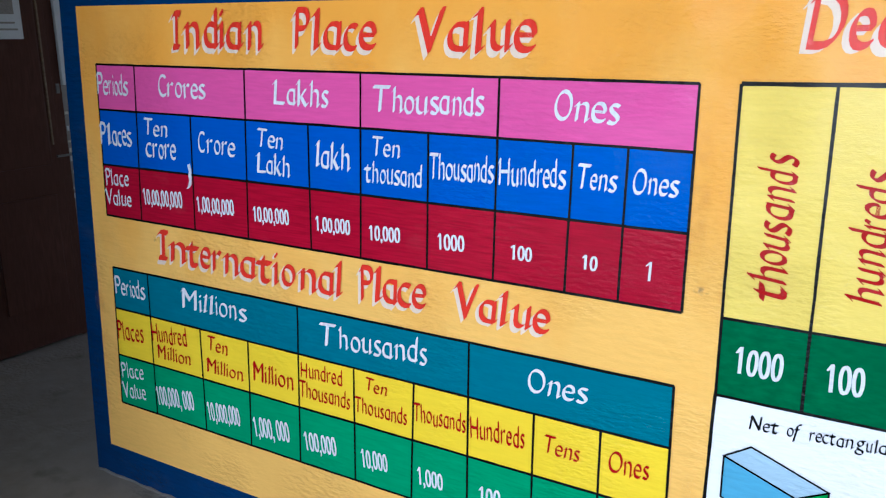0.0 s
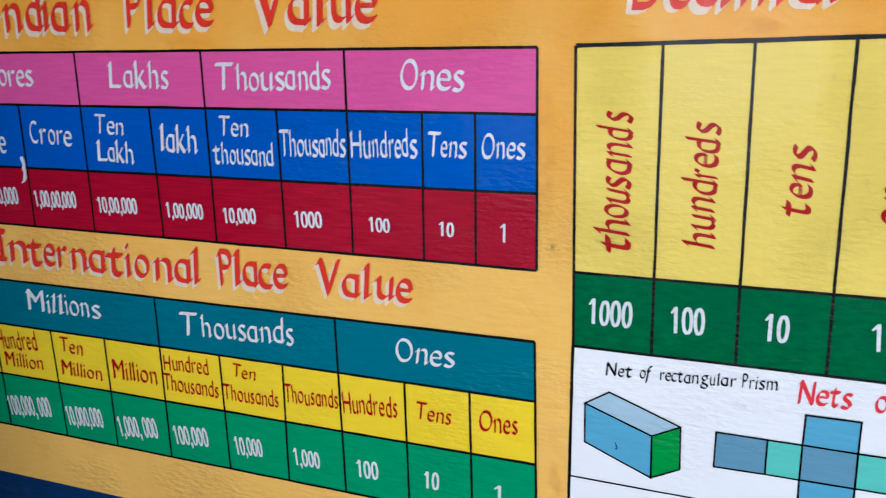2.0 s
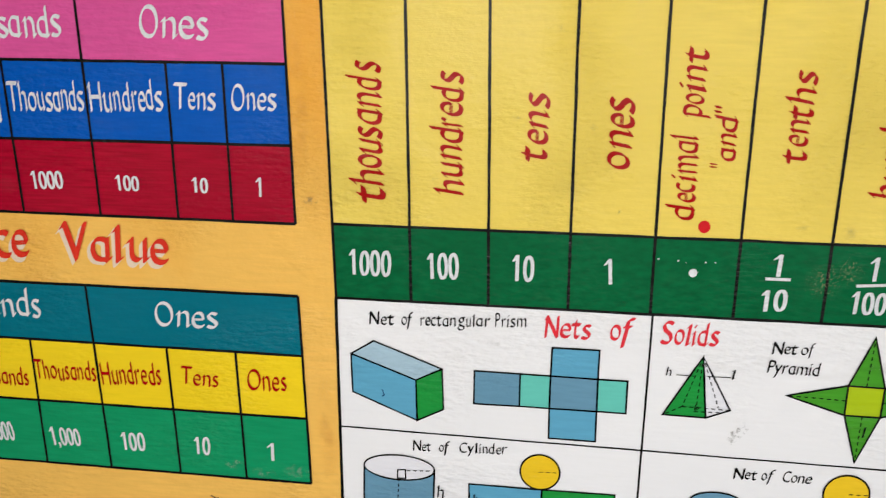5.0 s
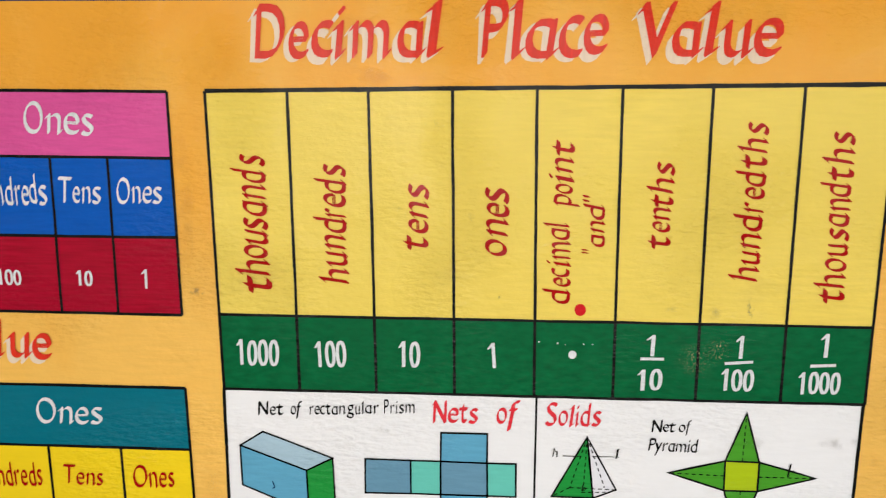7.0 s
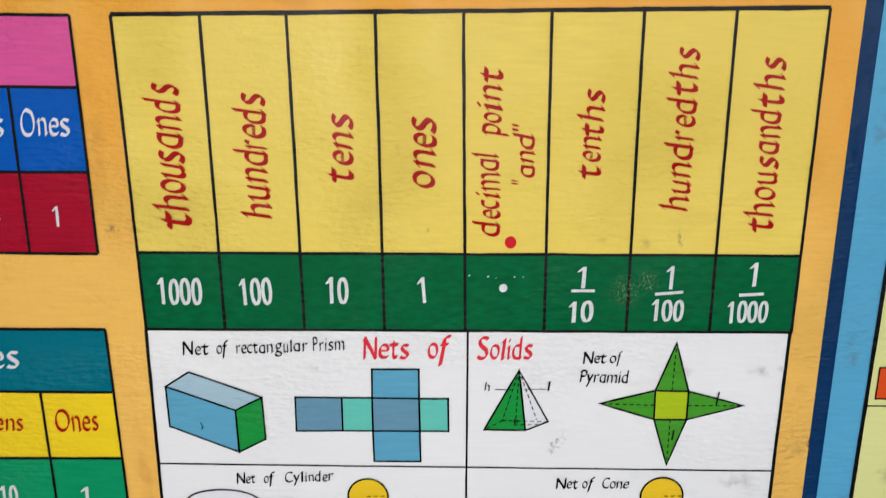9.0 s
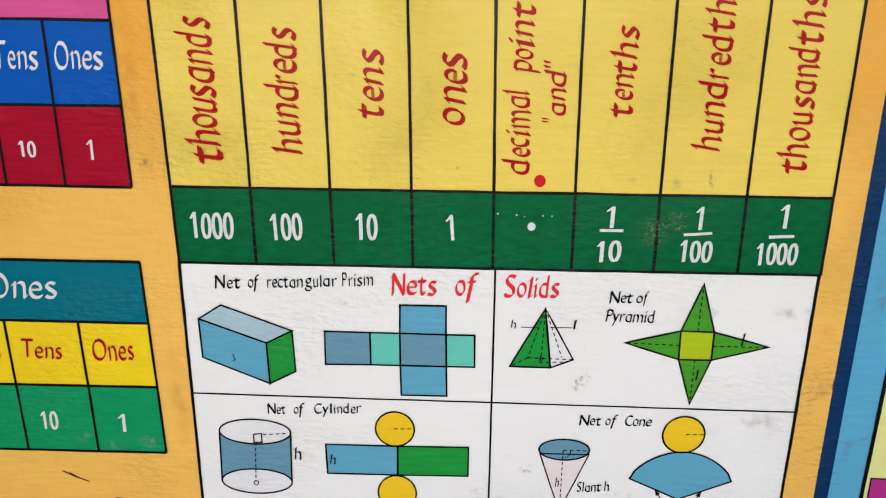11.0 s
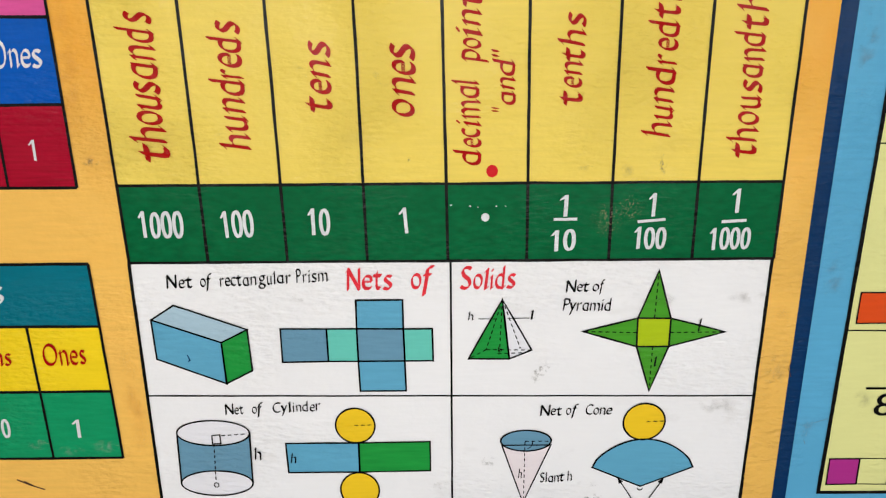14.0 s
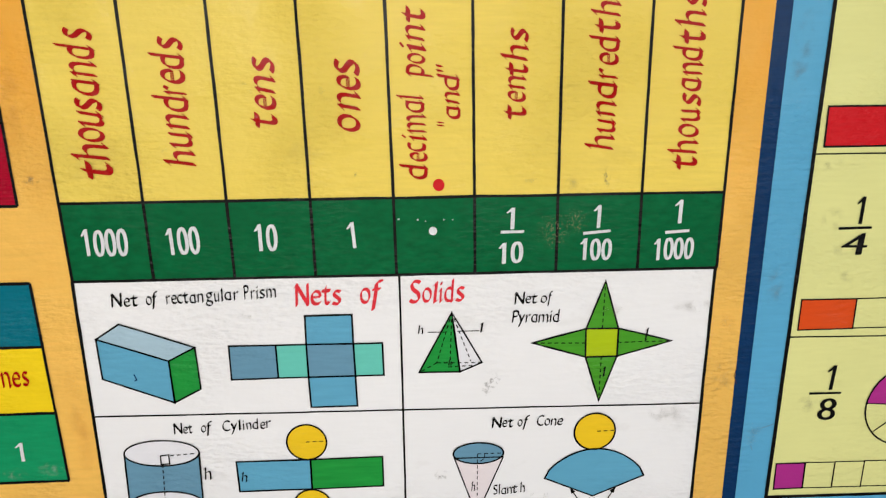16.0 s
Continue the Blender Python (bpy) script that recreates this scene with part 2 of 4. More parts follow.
def rule(name, pts, width, depth, material, parent, label="", closed=False, shake=0.0007):
    """A hand-drawn line of paint: a ribbon along pts (x, z), slightly uneven in run and width."""
    loop = [Vector(p) for p in pts]
    if closed:
        loop.append(loop[0])
    run = []
    for a, b in zip(loop, loop[1:]):
        steps = max(1, int((b - a).length / 0.035))
        run += [a.lerp(b, i / steps) for i in range(steps)]
    run.append(loop[-1])
    n = len(run)
    verts = []
    for i, p in enumerate(run):
        back = run[i - 1] if i else (run[-2] if closed else None)
        ahead = run[i + 1] if i + 1 < n else (run[1] if closed else None)
        d0 = (p - back).normalized() if back is not None else (ahead - p).normalized()
        d1 = (ahead - p).normalized() if ahead is not None else d0
        mid = (d0 + d1)
        mid = mid.normalized() if mid.length > 0.2 else d1
        side = Vector((-mid.y, mid.x)) / max(0.45, mid.dot(d1))
        seed = Vector((p.x * 14, p.y * 14, depth * 900))
        off = shake * noise.noise(seed)
        half = width / 2 * (1 + 0.22 * noise.noise(seed * 1.7 + Vector((9, 3, 1))))
        for s in (1, -1):
            q = p + side * (off + s * half)
            verts.append((q.x, -depth, q.y))
    if closed:
        verts[-2:] = verts[:2]
    faces = [(2 * i + 1, 2 * i + 3, 2 * i + 2, 2 * i) for i in range(n - 1)]
    return mesh_from(name, verts, faces, material, parent, label)


def dashes(name, a, b, width, depth, material, parent, dash=0.008, gap=0.006):
    a, b = Vector(a), Vector(b)
    length, verts, faces, s = (b - a).length, [], [], 0.0
    d = (b - a) / length
    side = Vector((-d.y, d.x)) * width / 2
    while s < length:
        e = min(length, s + dash)
        k = len(verts)
        for p in (a + d * s + side, a + d * s - side, a + d * e - side, a + d * e + side):
            verts.append((p.x, -depth, p.y))
        faces.append((k, k + 1, k + 2, k + 3))
        s = e + gap
    return mesh_from(name, verts, faces, material, parent)


def oval(x, z, rx, rz, a0=0, a1=360, n=40):
    return [(x + rx * math.cos(radians(a0 + (a1 - a0) * i / n)), z + rz * math.sin(radians(a0 + (a1 - a0) * i / n)))
            for i in range(n + (0 if a1 - a0 == 360 else 1))]


def smudge(x, z, w, h, turn, material, parent, label, depth=0.0056):
    """A stain, or a patch of painted glints, as a thin oval film."""
    c, q = math.cos(radians(turn)), math.sin(radians(turn))
    pts = [(x + a * c - b * q, z + a * q + b * c) for a, b in oval(0, 0, w / 2, h / 2, n=16)]
    return mesh_from("smudge", [(px, -depth, pz) for px, pz in pts], [tuple(range(len(pts)))], material, parent, label)


GLYPHS = {}


def glyph_mesh(text, thin):
    """Triangles of a text in Blender's own font, baseline at zero, strokes thinned or fattened by thin."""
    if (text, thin) not in GLYPHS:
        cu = bpy.data.curves.new("word", "FONT")
        cu.body, cu.offset, cu.resolution_u, cu.fill_mode = text, thin, 4, "FRONT"
        ob = new("word", cu)
        deps = bpy.context.evaluated_depsgraph_get()
        me = ob.evaluated_get(deps).to_mesh()
        GLYPHS[text, thin] = ([v.co.copy() for v in me.vertices], [tuple(p.vertices) for p in me.polygons])
        ob.evaluated_get(deps).to_mesh_clear()
        bpy.data.objects.remove(ob)
        bpy.data.curves.remove(cu)
    return GLYPHS[text, thin]


def far_edge(text):
    return max(v.x for v in glyph_mesh(text, 0.0)[0])


X_TOP = max(v.y for v in glyph_mesh("x", 0.0)[0])


def letter_mesh(ch, thin):
    """One letter. The sign painter's a is round, one-storeyed: a d cut off at the height of an x."""
    if ch == "t":  # tall, with a full cross stroke
        verts, faces = glyph_mesh(ch, thin * 0.45)
        return [Vector((v.x, v.y if v.y < X_TOP + 0.02 else X_TOP + 0.02 + (v.y - X_TOP - 0.02) * 1.7, 0)) for v in verts], faces
    if ch == "f":  # its stem runs on below the line
        verts, faces = glyph_mesh(ch, thin)
        return [Vector((v.x - (0.06 if v.y < 0.2 else 0), v.y - (0.22 if v.y < 0.2 else 0), 0)) for v in verts], faces
    if ch in "VMNky":
        thin *= 0.5
    if ch != "a":
        return glyph_mesh(ch, thin)
    verts, faces = glyph_mesh("d", thin)
    return [Vector((v.x, min(v.y, X_TOP + thin), 0)) for v in verts], faces


FLICK_OUT, FLICK_IN = "adhiklmntu", "bhiklmnpruPDHMNLVI"


def flicked(ch, verts, faces, thin):
    """Adds the hairlines with which the brush enters and leaves a stroke."""
    verts, faces = list(verts), list(faces)

    def hair(a, b, width=0.024):
        a, b = Vector((*a, 0.0004)), Vector((*b, 0.0004))
        side = Vector((a.y - b.y, b.x - a.x, 0)).normalized() * width / 2
        k = len(verts)
        verts.extend((a - side, b - side * 0.4, b + side * 0.4, a + side))
        faces.append((k, k + 1, k + 2, k + 3))

    if ch == "1":
        top = max(v.y for v in verts)
        left = min(v.x for v in verts if v.y < top * 0.5)
        hair((left + 0.04, top - 0.02), (left - 0.14, top - 0.16), 0.07)
    if ch == "I":  # slab serifs
        top, left, right = max(v.y for v in verts), min(v.x for v in verts), max(v.x for v in verts)
        hair((left - 0.10, 0.035), (right + 0.10, 0.035), 0.07)
        hair((right + 0.12, top - 0.035), (left - 0.08, top - 0.035), 0.07)
    if ch == "t":  # the long cross stroke
        left, right = min(v.x for v in verts), max(v.x for v in verts)
        hair((left + 0.02, X_TOP - 0.045), (left - 0.09, X_TOP - 0.05), 0.05)
        hair((right - 0.02, X_TOP - 0.04), (right + 0.07, X_TOP - 0.02), 0.05)
    if ch in FLICK_OUT:
        right = max(v.x for v in verts if v.y < 0.12)
        hair((right - 0.03, 0.012), (right + 0.075, 0.085))
    if ch in FLICK_IN:
        top = X_TOP if ch in "imnpru" else max(v.y for v in verts)
        near = [v.x for v in verts if top - 0.14 < v.y < top + 0.03]
        left = min(near) if near else 0
        hair((left + 0.025, top - 0.012 + thin), (left - 0.07, top - 0.075 + thin))
    return verts, faces


def set_word(text, x, z, w, h, turn, thin, nib, lean, nib_turn, steps, hand, depth, spans=None):
    """The letters of a word as (verts, faces) on the wall: baseline start (x, z), length w, height h, turned by degrees.
    A broad nib held at nib_turn thickens the thinned strokes; hand is how unevenly the letters stand.
    spans: where each letter begins and ends along the word, in thousandths of its length."""
    dice = random.Random(text + str(round(x * 1000)))
    nv = Vector((math.cos(radians(nib_turn)), math.sin(radians(nib_turn)), 0)) * nib
    pen, letters, bare = 0.0, [], far_edge("II")
    for ch in text:
        step = far_edge("I" + ("d" if ch == "a" else ch) + "I") - bare
        if ch != " ":
            verts, faces = letter_mesh(ch, thin)
            if nib > 0.045 or ch == "1":
                verts, faces = flicked(ch, verts, faces, thin)
            tilt, grow, lift = dice.gauss(0, hand * 1.6), 1 + dice.gauss(0, hand * 1.5), dice.gauss(0, hand * 0.8)
            placed = []
            for v in verts:
                p = Vector((v.x * grow + (lean + tilt) * v.y, v.y * grow + lift, v.z))
                q = p * 2.2 + Vector((pen * 3 + x * 9, z * 9, 0))
                placed.append(p + Vector((pen, 0, 0)) + Vector((noise.noise(q), noise.noise(q + Vector((0, 7, 3))), 0)) * hand)
            letters.append((placed, faces))
        pen += step
    flatten = [v for vs, _ in letters for v in vs]
    lo, hi = min(v.x for v in flatten) - nv.x / 2, max(v.x for v in flatten) + nv.x / 2
    top = max(v.y for v in flatten) + nv.y / 2
    kx, kz = w / (hi - lo), h / top
    if text == "1":
        x, kx = x + w * 0.12, min(kx, kz * 1.05)
    c, s = math.cos(radians(turn)), math.sin(radians(turn))
    made = []
    for number_in_word, (verts, faces) in enumerate(letters):
        out, tris, first, kl, start = [], [], lo, kx, 0.0
        if spans:
            first, last = min(v.x for v in verts) - nv.x / 2, max(v.x for v in verts) + nv.x / 2
            start, stop = (spans[2 * number_in_word + k] / 1000 * w for k in (0, 1))
            kl = (stop - start) / (last - first)
        for i in range(steps):
            d = nv * (i / (steps - 1) - 0.5)
            base = len(out)
            for v in verts:
                u, t = start + (v.x + d.x - first) * kl, (v.y + d.y) * kz
                out.append((x + u * c - t * s, -depth - 0.00004 * i - v.z, z + u * s + t * c))
            tris += [tuple(base + k for k in f) for f in faces]
        made.append((out, tris))
    return made


def word(text, x, z, w, h, turn, material, parent, depth=0.0040, thin=-0.024, nib=0.077, lean=0.12,
         nib_turn=43, steps=5, name="letter", label="", hand=0.016, spans=None):
    """A painted word, letter by letter, on the field that it is a part of."""
    told = parent["label"] if "label" in parent else ""
    if told and parent.name.startswith("cell"):
        tagged(parent, told + (" " if "lettered" in told else ", lettered ") + text)
    for verts, faces in set_word(text, x, z, w, h, turn, thin, nib, lean, nib_turn, steps, hand, depth, spans):
        mesh_from(name, verts, faces, material, parent, label)


def number(text, x, z, w, h, turn, material, parent, **k):
    nib = 0.035 if len(text) == 1 else (0.075 if len(text) < 6 else 0.085)
    return word(text, x, z, w, h, turn, material, parent, thin=-0.008, nib=nib, nib_turn=8, lean=0.02, steps=5, hand=0.010, name="digit", **k)


def cross(col, row):
    """Where a column line x = a + b z meets a row line z = c + d x."""
    (a, b), (c, d) = col, row
    x = (a + b * c) / (1 - b * d)
    return x, c + d * x


def cell(cols, rows, i, j, r, material, parent, label="", depth=0.0020):
    """The painted field between columns i and j, in row r."""
    return flat("cell", [cross(cols[i], rows[r]), cross(cols[j], rows[r]), cross(cols[j], rows[r + 1]), cross(cols[i], rows[r + 1])], depth, material, parent, label)


LINE = 0.0030

# ---- walls, floor and veranda ----
def wall_block(name, outline, y0, y1, material, label):
    n = len(outline)
    verts = [(x, y0, z) for x, z in outline] + [(x, y1, z) for x, z in outline]
    faces = [tuple(range(n)), tuple(range(2 * n - 1, n - 1, -1))] + [(i, i + n, (i + 1) % n + n, (i + 1) % n) for i in range(n)]
    return tagged(mesh_from(name, verts, faces, material), label, "wall", kind="structure")


wall_n = wall_block("wall_north", [(-2.021, 0), (6.0, 0), (6.0, 1.60), (-1.925, 1.60)], 0.0, 0.23, NAVY, "navy blue painted plaster wall carrying the mural")
wall_t = wall_block("wall_north_upper", [(-1.925, 1.60), (6.0, 1.60), (6.0, 2.9), (-1.925, 2.9)], 0.0, 0.23, LIMEWASH, "limewashed plaster above the painted mural")
wall_w = tagged(box("wall_west", (-3.45, -3.4, 0), (-3.254, 3.0, 2.9), GREYWASH), "grey plaster end wall with a brown door", "wall", kind="structure")
def wall_with_doorway(name, x0, x1, d0, d1, head, y0, y1, top, material, label):
    parts = [((x0, 0), (d0, top)), ((d0, head), (d1, top)), ((d1, 0), (x1, top))]
    verts, faces = [], []
    for (xa, za), (xb, zb) in parts:
        k = len(verts)
        verts += [(x, y, z) for y in (y0, y1) for x, z in ((xa, za), (xb, za), (xb, zb), (xa, zb))]
        faces += [tuple(k + i for i in f) for f in ((0, 1, 2, 3), (7, 6, 5, 4), (0, 4, 5, 1), (1, 5, 6, 2), (2, 6, 7, 3), (3, 7, 4, 0))]
    return tagged(mesh_from(name, verts, faces, material), label, "wall", kind="structure")


# unseen walls; their openings are added to let daylight onto floor and door
wall_s = wall_with_doorway("wall_south", -3.254, -1.4, -2.75, -1.95, 2.1, -3.6, -3.4, 2.9, GREYWASH, "unseen grey plaster wall, opening added to let in light")
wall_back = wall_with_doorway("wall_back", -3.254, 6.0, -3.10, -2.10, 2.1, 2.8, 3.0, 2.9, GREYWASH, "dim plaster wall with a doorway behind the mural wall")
# added unseen partition: shades the left end, its pale face bounces light rightwards
shade_wall = tagged(box("shade_wall", (-1.56, -3.4, 0), (-1.42, -0.98, 2.9), LIMEWASH), "unseen plaster partition added to shade the mural's left end", "wall", kind="structure")
wall_e = tagged(box("wall_east", (6.0, -3.4, 0), (6.2, 3.0, 2.9), LIMEWASH), "limewashed end wall of the veranda", "wall", kind="structure")
beam = tagged(box("beam", (-1.4, -3.6, 2.3), (6.2, -3.4, 2.9), LIMEWASH), "limewashed beam over the veranda opening", "beam", kind="structure")
floor = tagged(box("floor", (-3.45, -3.6, -0.12), (6.2, 3.0, 0.0), CEMENT), "worn grey cement floor", "floor", kind="structure")
ceiling = tagged(box("ceiling", (-3.45, -3.9, 2.9), (6.2, 3.0, 3.05), LIMEWASH), "limewashed concrete ceiling", "ceiling", kind="structure")
ground = tagged(box("ground", (-900, -900, -0.5), (900, 900, -0.3), EARTH), "dry bare earth yard", "ground", kind="structure")

# ---- door in the end wall ----
door = thing("door_1", -3.25, 0.37, 0.0, "dark brown enamelled panel door, closed, with a sheet of paper", "door", kind="structure")
box("leaf", (-3.256, -0.06, 0.012), (-3.222, 0.79, 2.05), BROWN, door, bevel=0.003)
for lo, hi in ((0.20, 0.72), (0.86, 1.98)):
    for y0, y1 in ((0.04, 0.33), (0.43, 0.735)):
        box("panel", (-3.224, y0, lo), (-3.212, y1, hi), BROWN, door, bevel=0.005)
box("frame", (-3.256, 0.794, 0.0), (-3.232, 0.838, 2.10), BROWN, door, bevel=0.003)
box("frame", (-3.256, -0.12, 0.0), (-3.232, -0.064, 2.10), BROWN, door, bevel=0.003)
box("frame", (-3.256, -0.064, 2.054), (-3.232, 0.794, 2.10), BROWN, door, bevel=0.003)
box("bead", (-3.226, 0.748, 0.95), (-3.215, 0.757, 2.0), WORN, door, "worn tan edge of the door stile", bevel=0.002)
bolt = box("bolt", (-3.224, 0.765, 0.889), (-3.210, 0.85, 0.899), IRON, door, "dull iron sliding bolt", bevel=0.002)
box("latch", (-3.226, 0.805, 1.18), (-3.222, 0.823, 1.225), IRON, door, "dull iron latch plate", bevel=0.002)
sheet = tagged(box("paper_sheet", (-3.2122, 0.44, 1.425), (-3.2102, 0.672, 1.74), PAPER), "creased grey sheet of paper pasted on the door", "paper")
for z0, z1, y0 in ((1.53, 1.60, 0.60), (1.462, 1.47, 0.61), (1.49, 1.498, 0.60)):
    box("print_bar", (-3.2104, y0 - 0.1, z0), (-3.2096, y0 + 0.04, z1), GREYWASH, sheet)
strip = tagged(box("casing_strip", (-3.256, 0.842, 1.217), (-3.222, 0.874, 2.3), PAPER, bevel=0.003), "white painted casing strip beside the door frame", "casing", kind="structure")
chip = thing("plaster_chips", -3.25, 0.87, 0.5, "pale chips in the grey plaster beside the door", "chips", kind="stuff")
dice = random.Random(4)
for k in range(14):
    z0 = 0.30 + 0.06 * k + dice.uniform(-0.02, 0.02)
    y0 = 0.846 + dice.uniform(0, 0.015)
    box("chip", (-3.256, y0, z0), (-3.250, y0 + dice.uniform(0.006, 0.02), z0 + dice.uniform(0.008, 0.035)), LIMEWASH if k % 3 else PAPER, chip, bevel=0.002)


# a rough cement fillet where the mural wall meets the floor
def fillet(x0, x1):
    verts, faces, n = [], [], 260
    for i in range(n + 1):
        x = x0 + (x1 - x0) * i / n
        wob = noise.noise(Vector((x * 9, 1, 0))) + 0.6 * noise.noise(Vector((x * 31, 4, 0)))
        reach, rise = 0.006 + 0.007 * wob, 0.006 + 0.006 * noise.noise(Vector((x * 22, 8, 2)))
        verts += [(x, 0.0, max(0.002, rise)), (x, -reach * 0.6, max(0.002, rise * 0.7)), (x, -max(0.003, reach), 0.0)]
    for i in range(n):
        for k in (0, 1):
            faces.append((3 * i + k, 3 * i + k + 1, 3 * i + k + 4, 3 * i + k + 3))
    return tagged(mesh_from("trim", verts, faces, CEMENT_EDGE), "ragged grey cement fillet along the wall foot", "fillet", kind="structure")


fillet(-2.02, 3.0)

# ---- the fields of the mural ----
mural = thing("mural_ground", -1.93, 0, 0.115, "mango yellow painted mural field with a navy border", "mural", kind="structure")
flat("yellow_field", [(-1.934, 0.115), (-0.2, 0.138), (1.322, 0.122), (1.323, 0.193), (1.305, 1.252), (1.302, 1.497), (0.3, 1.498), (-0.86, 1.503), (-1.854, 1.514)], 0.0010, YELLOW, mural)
mural_b = thing("mural_ground", 1.36, 0, 0.115, "sky blue painted mural field beside the navy band", "mural", kind="structure")
flat("blue_field", [(1.354, 0.112), (3.2, 0.112), (3.2, 1.50), (1.333, 1.50), (1.336, 1.252), (1.353, 0.192)], 0.0010, SKYBLUE, mural_b)

# ---- chart of Indian place values ----
A_ROWS = [(1.336, -0.0093), (1.212, -0.0072), (1.058, -0.0028), (0.901, -0.0040)]
A_COLS = [(-1.870, 0.0604), (-1.726, 0.0764), (-1.485, 0.0581), (-1.281, 0.0571), (-1.035, 0.0259), (-0.891, 0.0388), (-0.688, 0.0256), (-0.518, 0.0276), (-0.353, 0.0325), (-0.228, 0.0228), (-0.086, 0.0091)]
chart_a = thing("place_value_chart", -1.80, 0, 0.90, "painted Indian place value table in pink, blue and crimson", "chart", "painted charts on the wall")
heads = [(0, 1), (1, 3), (3, 5), (5, 7), (7, 10)]
A = [[cell(A_COLS, A_ROWS, i, j, 0, PINK, chart_a, "pink heading cell") for i, j in heads],
     [cell(A_COLS, A_ROWS, i, i + 1, 1, BLUE, chart_a, "royal blue cell") for i in range(10)],
     [cell(A_COLS, A_ROWS, i, i + 1, 2, CRIMSON, chart_a, "streaky crimson cell") for i in range(10)]]
for r in A_ROWS:
    rule("grid_line", [cross(A_COLS[0], r), cross(A_COLS[-1], r)], 0.0058, LINE, BLACK, chart_a)
for k, c in enumerate(A_COLS):
    rule("grid_line", [cross(c, A_ROWS[0 if k in (0, 1, 3, 5, 7, 10) else 1]), cross(c, A_ROWS[3])], 0.0054, LINE + 0.0003, BLACK, chart_a)
word('Periods', -1.795, 1.270, 0.140, 0.0624, -1.6, INK_WHITE, A[0][0], spans=(0, 221, 200, 371, 371, 475, 500, 557, 557, 686, 686, 829, 814, 1000))
word('Crores', -1.530, 1.269, 0.183, 0.0615, -0.9, INK_WHITE, A[0][1], spans=(0, 186, 175, 344, 361, 519, 519, 683, 689, 847, 847, 1000))
word('Lakhs', -1.111, 1.264, 0.177, 0.0632, -1.0, INK_WHITE, A[0][2], spans=(0, 220, 254, 435, 435, 655, 667, 853, 859, 1000))
word('Thousands', -0.804, 1.257, 0.289, 0.0610, 0.2, INK_WHITE, A[0][3], spans=(0, 173, 180, 291, 294, 388, 388, 522, 529, 612, 612, 713, 720, 820, 820, 917, 917, 1000))
word('Ones', -0.357, 1.259, 0.137, 0.0616, -1.3, INK_WHITE, A[0][4], spans=(0, 285, 307, 562, 569, 803, 810, 1000))
word('Places', -1.804, 1.122, 0.142, 0.0678, 0.8, INK_WHITE, A[1][0], spans=(0, 218, 218, 380, 380, 556, 542, 690, 690, 845, 831, 1000))
word('Ten', -1.605, 1.162, 0.098, 0.0488, -2.9, INK_WHITE, A[1][1])
word('crore', -1.608, 1.100, 0.127, 0.0442, -0.9, INK_WHITE, A[1][1], spans=(0, 213, 213, 409, 425, 606, 606, 803, 803, 1000))
word('Crore', -1.392, 1.127, 0.138, 0.0579, -2.5, INK_WHITE, A[1][2], spans=(0, 196, 217, 406, 435, 609, 623, 797, 797, 1000))
word('Ten', -1.173, 1.156, 0.088, 0.0476, -3.3, INK_WHITE, A[1][3])
word('Lakh', -1.183, 1.086, 0.117, 0.0572, -1.0, INK_WHITE, A[1][3], spans=(0, 299, 299, 513, 513, 761, 761, 1000))
word('lakh', -0.984, 1.118, 0.109, 0.0652, -1.5, INK_WHITE, A[1][4], spans=(0, 156, 156, 422, 422, 706, 706, 1000))
word('Ten', -0.811, 1.158, 0.080, 0.0452, -2.1, INK_WHITE, A[1][5])
word('thousand', -0.837, 1.093, 0.164, 0.0542, -0.3, INK_WHITE, A[1][5], spans=(0, 134, 140, 268, 280, 384, 384, 518, 518, 628, 628, 750, 750, 872, 872, 1000))
word('Thousands', -0.653, 1.116, 0.162, 0.0599, 0.7, INK_WHITE, A[1][6], spans=(0, 148, 136, 253, 253, 370, 370, 481, 481, 586, 586, 691, 691, 796, 796, 901, 901, 1000))
word('Hundreds', -0.481, 1.118, 0.155, 0.0607, 1.5, INK_WHITE, A[1][7], spans=(0, 187, 187, 323, 329, 439, 452, 568, 574, 665, 665, 768, 768, 877, 884, 1000))
word('Tens', -0.303, 1.126, 0.084, 0.0510, -2.1, INK_WHITE, A[1][8], spans=(0, 333, 321, 500, 524, 774, 774, 1000))
word('Ones', -0.188, 1.126, 0.090, 0.0502, -0.7, INK_WHITE, A[1][9], spans=(0, 300, 322, 556, 567, 778, 778, 1000))
word('Place', -1.801, 1.002, 0.106, 0.0518, 1.1, INK_WHITE, A[2][0])
word('Value', -1.812, 0.943, 0.120, 0.0486, 1.4, INK_WHITE, A[2][0])
number('10,00,00,000', -1.638, 0.959, 0.165, 0.0476, 1.6, INK_WHITE, A[2][1])
number('1,00,00,000', -1.416, 0.961, 0.142, 0.0449, 0.8, INK_WHITE, A[2][2])
number('10,00,000', -1.205, 0.957, 0.125, 0.0418, 1.3, INK_WHITE, A[2][3])
number('1,00,000', -0.993, 0.957, 0.109, 0.0389, 0.5, INK_WHITE, A[2][4])
number('10,000', -0.828, 0.954, 0.091, 0.0379, 1.1, INK_WHITE, A[2][5])
number('1000', -0.635, 0.955, 0.071, 0.0389, 1.6, INK_WHITE, A[2][6])
number('100', -0.450, 0.958, 0.051, 0.0330, 0.0, INK_WHITE, A[2][7])
number('10', -0.287, 0.959, 0.034, 0.0320, -1.7, INK_WHITE, A[2][8])
number('1', -0.156, 0.955, 0.012, 0.0399, -2.0, INK_WHITE, A[2][9])
